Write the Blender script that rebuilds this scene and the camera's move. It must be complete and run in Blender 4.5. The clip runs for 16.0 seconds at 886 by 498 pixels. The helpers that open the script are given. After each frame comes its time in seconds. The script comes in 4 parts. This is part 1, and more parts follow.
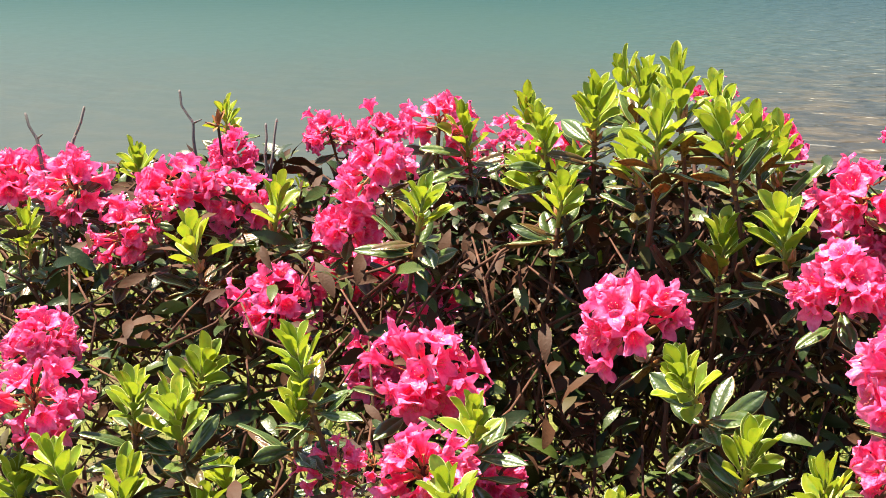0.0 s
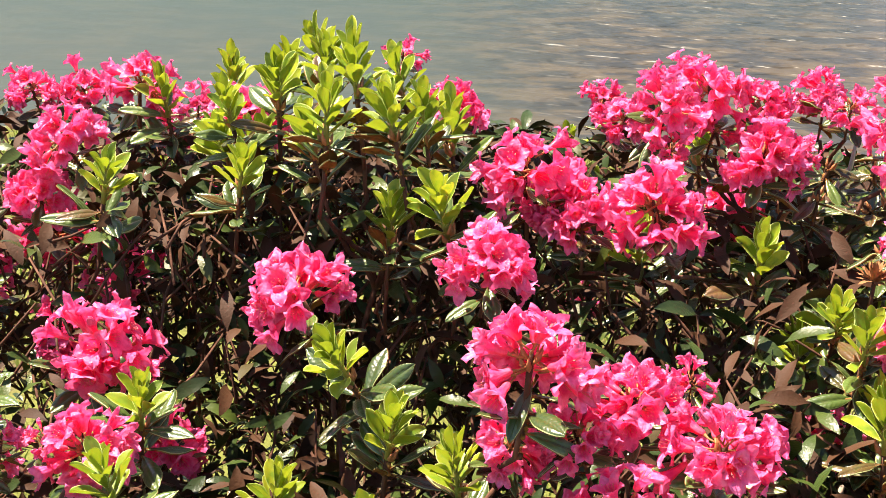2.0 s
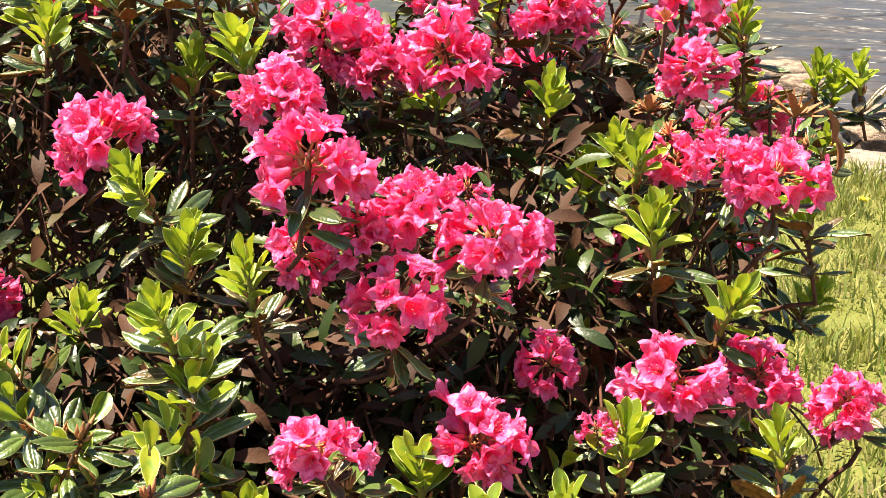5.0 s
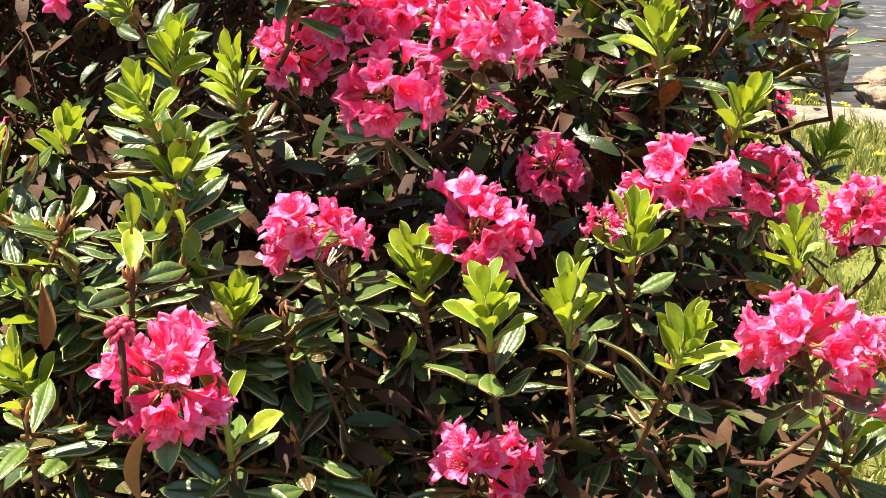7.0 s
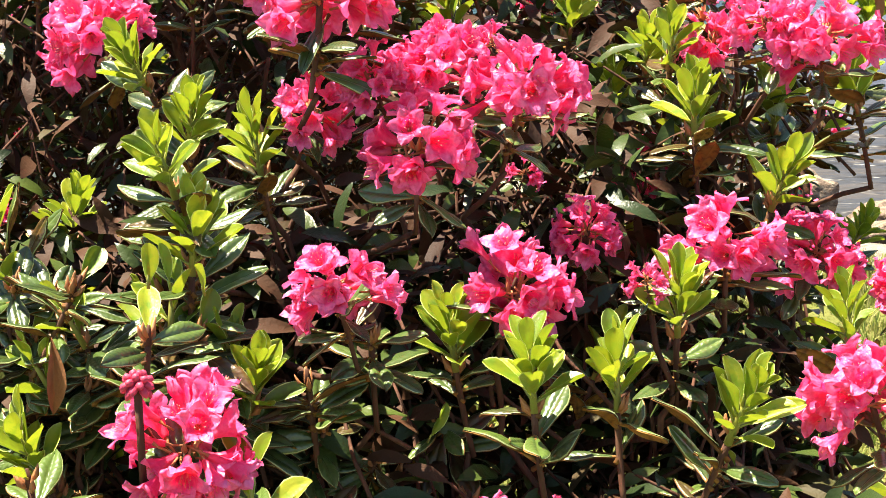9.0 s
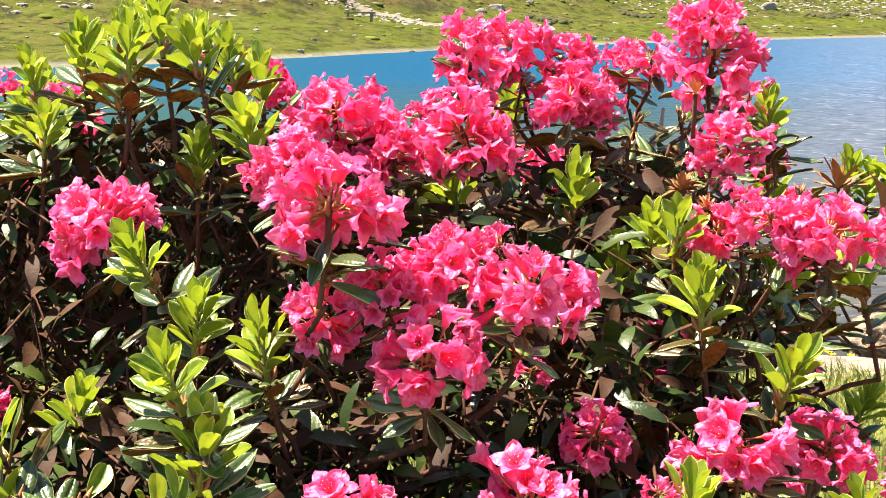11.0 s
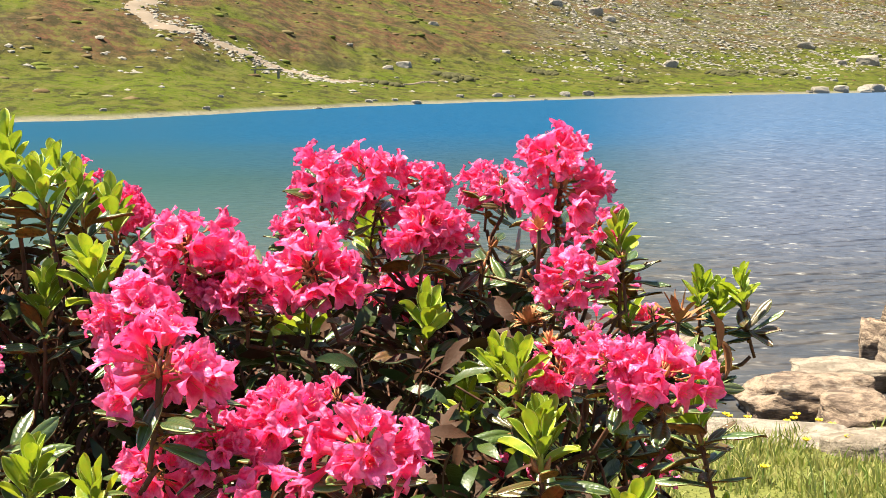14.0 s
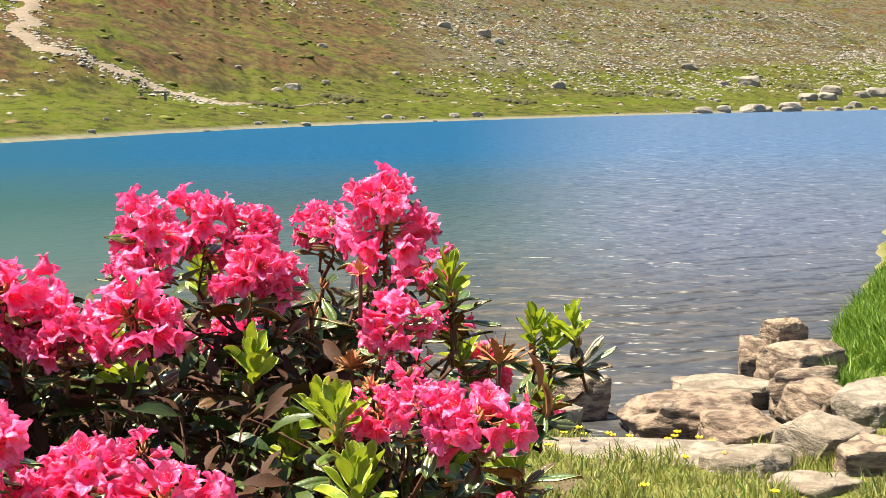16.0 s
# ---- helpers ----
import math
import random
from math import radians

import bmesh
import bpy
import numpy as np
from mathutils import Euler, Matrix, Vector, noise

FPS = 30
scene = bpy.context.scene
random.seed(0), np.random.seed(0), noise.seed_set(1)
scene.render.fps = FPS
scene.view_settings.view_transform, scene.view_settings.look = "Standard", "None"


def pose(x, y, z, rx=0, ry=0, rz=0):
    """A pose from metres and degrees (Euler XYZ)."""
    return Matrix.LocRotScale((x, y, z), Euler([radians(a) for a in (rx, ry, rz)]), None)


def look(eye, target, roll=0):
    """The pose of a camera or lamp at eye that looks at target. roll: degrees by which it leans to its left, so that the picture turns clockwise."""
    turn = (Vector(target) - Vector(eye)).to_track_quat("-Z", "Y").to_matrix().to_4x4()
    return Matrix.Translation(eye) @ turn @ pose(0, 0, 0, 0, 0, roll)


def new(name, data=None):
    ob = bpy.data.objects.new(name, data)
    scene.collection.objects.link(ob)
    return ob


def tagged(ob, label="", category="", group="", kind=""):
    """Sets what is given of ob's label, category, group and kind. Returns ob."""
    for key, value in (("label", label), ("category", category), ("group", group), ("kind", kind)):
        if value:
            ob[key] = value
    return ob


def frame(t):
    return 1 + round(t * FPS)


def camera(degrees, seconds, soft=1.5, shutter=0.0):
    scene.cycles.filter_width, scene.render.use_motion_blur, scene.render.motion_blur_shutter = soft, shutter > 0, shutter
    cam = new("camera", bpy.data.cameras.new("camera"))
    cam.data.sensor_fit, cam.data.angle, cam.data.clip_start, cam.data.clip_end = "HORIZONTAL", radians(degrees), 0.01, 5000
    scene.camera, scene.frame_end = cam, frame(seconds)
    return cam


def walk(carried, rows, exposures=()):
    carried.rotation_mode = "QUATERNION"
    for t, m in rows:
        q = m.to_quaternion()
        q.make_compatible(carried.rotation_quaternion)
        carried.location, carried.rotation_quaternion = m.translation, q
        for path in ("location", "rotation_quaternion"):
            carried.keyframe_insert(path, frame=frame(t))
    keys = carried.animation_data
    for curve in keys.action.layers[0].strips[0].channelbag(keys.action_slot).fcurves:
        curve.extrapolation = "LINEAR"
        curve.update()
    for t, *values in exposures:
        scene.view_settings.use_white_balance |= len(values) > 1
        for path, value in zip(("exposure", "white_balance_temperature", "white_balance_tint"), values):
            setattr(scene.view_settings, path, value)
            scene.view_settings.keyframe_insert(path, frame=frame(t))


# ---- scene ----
cam = camera(35.56, 16.0, soft=0.32)
PATH = [
    (0, (-0.1009, 0.0298, 1.4534), (-0.5492, 1.9111, 0.9438), -0.35),
    (0.5, (-0.0953, 0.0342, 1.4635), (-0.4911, 1.9101, 0.8938), -0.08),
    (1, (-0.0766, 0.0279, 1.4763), (-0.4029, 1.9019, 0.8583), 0.40),
    (1.5, (-0.0548, 0.0247, 1.4910), (-0.3043, 1.9075, 0.8642), 0.97),
    (2, (-0.0331, 0.0276, 1.4944), (-0.1942, 1.9159, 0.8552), 1.53),
    (2.5, (-0.0225, 0.0256, 1.4945), (-0.1352, 1.9159, 0.8509), 1.60),
    (3, (-0.0140, 0.0291, 1.4896), (-0.0898, 1.9186, 0.8385), 1.61),
    (3.5, (-0.0079, 0.0188, 1.4795), (-0.0647, 1.9087, 0.8278), 1.51),
    (4, (0.0028, -0.0014, 1.4732), (-0.0171, 1.8874, 0.8160), 1.52),
    (4.2, (0.0051, -0.0112, 1.4688), (0.0051, 1.8775, 0.8109), 1.64),
    (6.3, (0.0238, -0.0358, 1.3807), (0.0274, 1.8452, 0.7011), 0.55),
    (6.5, (0.0232, -0.0361, 1.3754), (0.0224, 1.8440, 0.6932), 0.27),
    (7, (0.0224, -0.0320, 1.3476), (0.0132, 1.8510, 0.6735), -0.12),
    (7.5, (0.0149, -0.0291, 1.3303), (0.0053, 1.8578, 0.6672), -0.36),
    (8, (0.0111, -0.0234, 1.3132), (0.0055, 1.8792, 0.6965), -0.47),
    (8.5, (0.0095, -0.0173, 1.3012), (-0.0003, 1.9092, 0.7638), -0.65),
    (9, (0.0046, -0.0099, 1.3053), (0.0129, 1.9341, 0.8351), -0.53),
    (9.5, (-0.0005, -0.0063, 1.3142), (0.0098, 1.9492, 0.8947), -0.57),
    (10, (-0.0019, -0.0030, 1.3258), (0.0091, 1.9586, 0.9360), -0.67),
    (10.2, (-0.0022, -0.0020, 1.3289), (0.0110, 1.9616, 0.9496), -0.62),
    (12.3, (0.0025, 0.0047, 1.3710), (0.0655, 1.9872, 1.1147), -0.23),
    (12.5, (0.0073, 0.0044, 1.3720), (0.0845, 1.9866, 1.1171), -0.22),
    (13, (0.0171, 0.0034, 1.3790), (0.1222, 1.9847, 1.1271), -0.22),
    (13.5, (0.0247, 0.0015, 1.3843), (0.1554, 1.9815, 1.1345), -0.22),
    (14, (0.0295, -0.0011, 1.3881), (0.1843, 1.9776, 1.1417), -0.30),
    (14.5, (0.0392, -0.0043, 1.3932), (0.2354, 1.9714, 1.1525), -0.29),
    (15, (0.0494, -0.0077, 1.3959), (0.2824, 1.9646, 1.1598), -0.38),
    (15.5, (0.0563, -0.0066, 1.3973), (0.3294, 1.9611, 1.1661), -0.49),
    (16, (0.0662, -0.0046, 1.4000), (0.3766, 1.9592, 1.1829), -0.51),
]
walk(cam, [(t, look(e, g, r)) for t, e, g, r in PATH], exposures=[
    (0.0, 1.91, 7300, 12), (1.5, 1.89, 7500, 16), (4.0, 1.86, 7500, 15), (7.0, 1.92, 7350, 10), (10.0, 2.03, 7250, 10), (12.5, 1.88, 7250, 7), (16.0, 1.64, 7250, 8)])


# ---- world, sun ----
TO_SUN = Vector((-0.36, 0.12, 1.0)).normalized()
world = bpy.data.worlds.new("sky")
scene.world = world
world.use_nodes = True
wn = world.node_tree
sky = wn.nodes.new("ShaderNodeTexSky")
sky.sky_type = "NISHITA"
sky.sun_disc = False
sky.sun_elevation = math.asin(TO_SUN.z)
sky.sun_rotation = math.atan2(TO_SUN.x, TO_SUN.y)
sky.altitude = 2000.0
wn.nodes["Background"].inputs["Strength"].default_value = 0.078
wn.links.new(sky.outputs[0], wn.nodes["Background"].inputs["Color"])
sun = new("sun", bpy.data.lights.new("sun", "SUN"))
sun.data.energy = 5.0
sun.data.angle = radians(0.55)
sun.data.color = (1.0, 0.95, 0.84)
sun.matrix_world = look((0, 0, 30), Vector((0, 0, 30)) - TO_SUN)


# ---- material helpers ----
class Mat:
    """A node material under construction."""

    def __init__(self, name):
        self.m = bpy.data.materials.new(name)
        self.m.use_nodes = True
        self.t = self.m.node_tree
        self.n = self.t.nodes
        self.bsdf = self.n["Principled BSDF"]
        self.out = self.n["Material Output"]
        self.co = self.n.new("ShaderNodeTexCoord")

    def link(self, a, b):
        self.t.links.new(a, b)

    def noise(self, scale, detail=4.0, rough=0.55, where="Object", stretch=(1, 1, 1), dist=0.0):
        mp = self.n.new("ShaderNodeMapping")
        mp.inputs["Scale"].default_value = stretch
        self.link(self.co.outputs[where], mp.inputs[0])
        nz = self.n.new("ShaderNodeTexNoise")
        nz.inputs["Scale"].default_value = scale
        nz.inputs["Detail"].default_value = detail
        nz.inputs["Roughness"].default_value = rough
        nz.inputs["Distortion"].default_value = dist
        self.link(mp.outputs[0], nz.inputs["Vector"])
        return nz.outputs["Fac"]

    def ramp(self, fac, *stops):
        r = self.n.new("ShaderNodeValToRGB")
        e = r.color_ramp.elements
        while len(e) < len(stops):
            e.new(0.5)
        for el, (p, c) in zip(e, stops):
            el.position = p
            el.color = (*c, 1) if len(c) == 3 else c
        self.link(fac, r.inputs[0])
        return r.outputs[0]

    def mix(self, fac, a, b, how="MIX"):
        x = self.n.new("ShaderNodeMix")
        x.data_type = "RGBA"
        x.blend_type = how
        for v, i in ((fac, 0), (a, 6), (b, 7)):
            if isinstance(v, (int, float)):
                x.inputs[i].default_value = v
            elif isinstance(v, tuple):
                x.inputs[i].default_value = (*v, 1)
            else:
                self.link(v, x.inputs[i])
        return x.outputs[2]

    def math(self, op, a, b=0.0, clamp=False):
        x = self.n.new("ShaderNodeMath")
        x.operation = op
        x.use_clamp = clamp
        for v, i in ((a, 0), (b, 1)):
            if isinstance(v, (int, float)):
                x.inputs[i].default_value = v
            else:
                self.link(v, x.inputs[i])
        return x.outputs[0]

    def step(self, v, lo, hi):
        x = self.n.new("ShaderNodeMapRange")
        x.interpolation_type = "SMOOTHSTEP"
        x.inputs[1].default_value, x.inputs[2].default_value = lo, hi
        self.link(v, x.inputs[0])
        return x.outputs[0]

    def axis(self, i, where="Object"):
        s = self.n.new("ShaderNodeSeparateXYZ")
        self.link(self.co.outputs[where], s.inputs[0])
        return s.outputs[i]

    def random(self):
        return self.n.new("ShaderNodeObjectInfo").outputs["Random"]

    def island(self):
        return self.n.new("ShaderNodeNewGeometry").outputs["Random Per Island"]

    def bump(self, h, strength, distance):
        b = self.n.new("ShaderNodeBump")
        b.inputs["Strength"].default_value = strength
        b.inputs["Distance"].default_value = distance
        self.link(h, b.inputs["Height"])
        self.link(b.outputs[0], self.bsdf.inputs["Normal"])
        return b.outputs[0]

    def base(self, c, rough=0.6, spec=0.5):
        if isinstance(c, tuple):
            self.bsdf.inputs["Base Color"].default_value = (*c, 1)
        else:
            self.link(c, self.bsdf.inputs["Base Color"])
        if isinstance(rough, (int, float)):
            self.bsdf.inputs["Roughness"].default_value = rough
        else:
            self.link(rough, self.bsdf.inputs["Roughness"])
        self.bsdf.inputs["Specular IOR Level"].default_value = spec
        return self

    def translucent(self, c, amount):
        tr = self.n.new("ShaderNodeBsdfTranslucent")
        mx = self.n.new("ShaderNodeMixShader")
        mx.inputs[0].default_value = amount
        self.link(c, tr.inputs[0])
        self.link(self.bsdf.outputs[0], mx.inputs[1])
        self.link(tr.outputs[0], mx.inputs[2])
        self.link(mx.outputs[0], self.out.inputs[0])
        return self


# ---- plant materials ----
def petal_material():
    m = Mat("petal")
    z = m.axis(2)
    along = m.step(z, 0.007, 0.018)
    hue = m.mix(m.random(), (0.91, 0.017, 0.188), (0.97, 0.125, 0.405))
    tube = m.mix(m.random(), (0.92, 0.060, 0.145), (0.97, 0.185, 0.320))
    c = m.mix(along, tube, hue)
    rim = m.step(m.math("ADD", z, m.math("MULTIPLY", m.noise(240, 2), 0.008)), 0.0205, 0.0265)
    c = m.mix(m.math("MULTIPLY", rim, 0.54), c, (0.98, 0.41, 0.69))
    streak = m.step(m.noise(420, 3, stretch=(1, 1, 0.12)), 0.40, 0.62)
    c = m.mix(m.math("MULTIPLY", streak, 0.25), c, (0.97, 0.26, 0.42))
    vein = m.ramp(m.noise(380, 3), (0.38, (0.80, 0.45, 0.62)), (0.60, (1.0, 1.0, 1.0)))
    c = m.mix(0.6, c, vein, "MULTIPLY")
    m.base(c, 0.38, 0.38)
    m.bump(m.noise(330, 2, stretch=(1, 1, 0.3)), 1.0, 0.0012)
    deep = m.mix(0.55, c, (0.95, 0.028, 0.17))
    return m.translucent(deep, 0.44).m


def young_leaf_material():
    m = Mat("young_leaf")
    c = m.ramp(m.random(), (0.0, (0.080, 0.135, 0.016)), (0.5, (0.215, 0.275, 0.018)), (1.0, (0.40, 0.42, 0.032)))
    c = m.mix(m.step(m.noise(160, 3), 0.42, 0.65), c, (0.15, 0.27, 0.02))
    m.base(c, 0.40, 0.5)
    m.bump(m.noise(900, 3), 0.4, 0.0005)
    tc = m.mix(0.5, c, (0.50, 0.58, 0.035))
    return m.translucent(tc, 0.32).m


def old_leaf_material():
    m = Mat("old_leaf_top")
    c = m.ramp(m.random(), (0.0, (0.095, 0.045, 0.016)), (0.12, (0.070, 0.046, 0.014)), (0.20, (0.026, 0.050, 0.012)), (1.0, (0.082, 0.132, 0.025)))
    c = m.mix(m.step(m.noise(120, 4), 0.45, 0.75), c, (0.052, 0.066, 0.016))
    # side veins that run forward from the midrib
    run = m.math("SUBTRACT", m.axis(1), m.math("MULTIPLY", m.math("ABSOLUTE", m.axis(0)), 0.9))
    vein = m.math("SINE", m.math("ADD", m.math("MULTIPLY", run, 2600.0), m.math("MULTIPLY", m.noise(200, 2), 3.0)))
    c = m.mix(m.math("MULTIPLY", m.step(vein, 0.70, 1.0), 0.08), c, (0.15, 0.20, 0.05))
    m.base(c, m.math("ADD", m.math("MULTIPLY", m.noise(90, 2), 0.22), 0.22), 0.7)
    m.bump(m.math("ADD", m.math("MULTIPLY", vein, -0.06), m.noise(300, 2)), 0.6, 0.0007)
    return m.m


def rust_leaf_material():
    m = Mat("old_leaf_underside")
    c = m.mix(m.random(), (0.13, 0.052, 0.013), (0.30, 0.150, 0.034))
    c = m.mix(m.step(m.noise(300, 3), 0.4, 0.7), c, (0.10, 0.040, 0.015))
    m.base(c, 0.75, 0.25)
    return m.m


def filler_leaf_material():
    m = Mat("shaded_inner_leaf")
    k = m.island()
    # leaf greens and browns, darkened to carry the shade inside the shrub
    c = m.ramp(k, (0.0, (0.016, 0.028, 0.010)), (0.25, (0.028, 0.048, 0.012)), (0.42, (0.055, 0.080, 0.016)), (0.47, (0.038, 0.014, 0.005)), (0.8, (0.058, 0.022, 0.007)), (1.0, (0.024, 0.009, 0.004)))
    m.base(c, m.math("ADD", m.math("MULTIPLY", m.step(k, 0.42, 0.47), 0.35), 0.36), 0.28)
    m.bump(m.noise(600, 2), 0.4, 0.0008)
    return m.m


def bark_material():
    m = Mat("bark")
    c = m.ramp(m.noise(240, 5, stretch=(1, 1, 0.25)), (0.25, (0.032, 0.014, 0.008)), (0.6, (0.100, 0.040, 0.022)), (0.85, (0.20, 0.11, 0.07)))
    m.base(c, 0.8, 0.3)
    m.bump(m.noise(500, 4, stretch=(1, 1, 0.3)), 0.8, 0.001)
    return m.m


def plain(name, a, b, scale, rough=0.6, spec=0.4, bump=0.3, depth=0.001):
    m = Mat(name)
    m.base(m.mix(m.noise(scale, 5), a, b), rough, spec)
    m.bump(m.noise(scale * 3, 4), bump, depth)
    return m.m


PETAL = petal_material()
STAMEN = plain("stamen", (0.70, 0.10, 0.14), (0.75, 0.30, 0.20), 800)
YOUNG = young_leaf_material()
RIM = plain("leaf_rim", (0.46, 0.54, 0.13), (0.54, 0.58, 0.22), 400, 0.5)
EDGE = plain("leaf_margin", (0.26, 0.31, 0.10), (0.36, 0.39, 0.20), 300, 0.45)
OLD = old_leaf_material()
RUST = rust_leaf_material()
SHADED_INNER = filler_leaf_material()
BARK = bark_material()
GREEN_STEM = plain("green_stem", (0.20, 0.28, 0.04), (0.28, 0.20, 0.06), 300, 0.5)
SCALE = plain("bud_scale", (0.30, 0.09, 0.03), (0.42, 0.20, 0.08), 300, 0.6)
DRY = plain("withered_petal", (0.20, 0.075, 0.028), (0.36, 0.16, 0.060), 300, 0.8)


SPENT = plain("spent_petal", (0.42, 0.13, 0.05), (0.62, 0.26, 0.12), 300, 0.7)
BUD_RED = plain("bud_red", (0.42, 0.02, 0.06), (0.60, 0.06, 0.12), 400, 0.5)


# ---- mesh helpers ----
def mesh_of(name, verts, faces, mats, which=None, smooth=True):
    me = bpy.data.meshes.new(name)
    me.from_pydata([tuple(v) for v in verts], [], [tuple(f) for f in faces])
    for m in mats:
        me.materials.append(m)
    if which is not None:
        me.polygons.foreach_set("material_index", list(which))
    me.polygons.foreach_set("use_smooth", [smooth] * len(me.polygons))
    me.update()
    return me


def part(name, me, parent, m=None, label=""):
    """A mesh as one object under a thing or a part."""
    ob = new(name, me)
    ob.parent = parent
    if m is not None:
        ob.matrix_local = m
    if label:
        ob["label"] = label
    return ob


class Soup:
    """Vertices and faces of one mesh, gathered piece by piece."""

    def __init__(self):
        self.v, self.f, self.i = [], [], []

    def add(self, verts, faces, mat=0, m=None):
        k = len(self.v)
        self.v += [tuple(m @ Vector(p)) for p in verts] if m is not None else [tuple(p) for p in verts]
        self.f += [tuple(k + a for a in f) for f in faces]
        self.i += [mat] * len(faces)

    def tube(self, pts, radii, sides=6, mat=0):
        k = len(self.v)
        pts = [Vector(p) for p in pts]
        for j, (p, r) in enumerate(zip(pts, radii)):
            d = (pts[min(j + 1, len(pts) - 1)] - pts[max(j - 1, 0)]).normalized()
            a = d.orthogonal().normalized() if j == 0 else (a - d * a.dot(d)).normalized()
            b = d.cross(a)
            for s in range(sides):
                w = 2 * math.pi * s / sides
                self.v.append(tuple(p + (a * math.cos(w) + b * math.sin(w)) * r))
        for j in range(len(pts) - 1):
            for s in range(sides):
                q = (s + 1) % sides
                self.f.append((k + j * sides + s, k + j * sides + q, k + (j + 1) * sides + q, k + (j + 1) * sides + s))
                self.i.append(mat)
        self.f.append(tuple(k + s for s in reversed(range(sides))))
        self.f.append(tuple(k + (len(pts) - 1) * sides + s for s in range(sides)))
        self.i += [mat, mat]

    def mesh(self, name, *mats, smooth=True):
        return mesh_of(name, self.v, self.f, mats, self.i, smooth)


def smooth_step(a, b, x):
    t = min(1.0, max(0.0, (x - a) / (b - a)))
    return t * t * (3 - 2 * t)


def frame_of(axis):
    """A turn that carries z onto the axis."""
    return Vector(axis).to_track_quat("Z", "Y").to_matrix().to_4x4()


# ---- plant pieces ----
def leaf_sheet(length, width, rng, nl=10, cross=(-1, -0.6, -0.16, 0, 0.16, 0.6, 1), cup=0.25, bend=0.25, lift=0.0, wide=0.6, roll=0.5, blunt=0.75):
    """A blade along y, upper face towards z; wide: where along it the blade is broadest."""
    v, f = [], []
    wave = rng.uniform(0, 6)
    side = rng.uniform(-0.10, 0.10)
    nw = len(cross) - 1
    grow = math.log(0.5) / math.log(wide)
    for i in range(nl + 1):
        s = 0.5 - 0.5 * math.cos(math.pi * i / nl)
        wd = width * 0.5 * max(0.03, math.sin(math.pi * s ** grow)) ** blunt
        for u in cross:
            a = abs(u)
            x = u * wd + side * length * s * s
            z = cup * wd * a - roll * wd * a ** 4 - bend * length * s * s + 0.02 * length * math.sin(s * 9 + wave + 2 * u) * a
            if a < 0.1:
                z -= 0.045 * width
            v.append((x, s * length, z + lift))
    for i in range(nl):
        for j in range(nw):
            a = i * (nw + 1) + j
            f.append((a, a + 1, a + nw + 2, a + nw + 1))
    return v, f


def young_leaf(seed):
    rng = random.Random(seed)
    s = Soup()
    cross = (-1, -0.91, -0.5, 0, 0.5, 0.91, 1)
    v, f = leaf_sheet(rng.uniform(0.0170, 0.0222), rng.uniform(0.0074, 0.0092), rng, 10, cross, rng.uniform(0.35, 0.75), rng.uniform(-0.06, 0.16), wide=rng.uniform(0.62, 0.69), roll=0.1, blunt=0.58)
    s.add(v, f)
    s.i = [2 if n % 6 in (0, 5) else 0 for n in range(len(f))]
    s.tube([(0, -0.002, 0), (0, 0.004, -0.0003)], [0.0008, 0.0004], 5, 1)
    return s.mesh("young_leaf", YOUNG, GREEN_STEM, RIM)


def old_leaf(seed):
    rng = random.Random(seed)
    s = Soup()
    L, W = rng.uniform(0.022, 0.029), rng.uniform(0.0080, 0.0104)
    k, wide = rng.random(), rng.uniform(0.52, 0.62)
    cup, bend = rng.uniform(0.25, 0.6), rng.uniform(0.0, 0.22)
    cross = (-1, -0.94, -0.55, -0.14, 0, 0.14, 0.55, 0.94, 1)
    v, f = leaf_sheet(L, W, random.Random(k), cross=cross, cup=cup, bend=bend, wide=wide)
    s.add(v, f, 0)
    s.i = [2 if n % 8 in (0, 7) else 0 for n in range(len(f))]
    v, f = leaf_sheet(L, W, random.Random(k), cross=cross, cup=cup, bend=bend, wide=wide, lift=-0.0005)
    s.add(v, [tuple(reversed(a)) for a in f], 1)
    s.tube([(0, -0.004, -0.0002), (0, 0.004, -0.0004)], [0.0009, 0.0006], 5, 1)
    return s.mesh("old_leaf", OLD, RUST, EDGE)


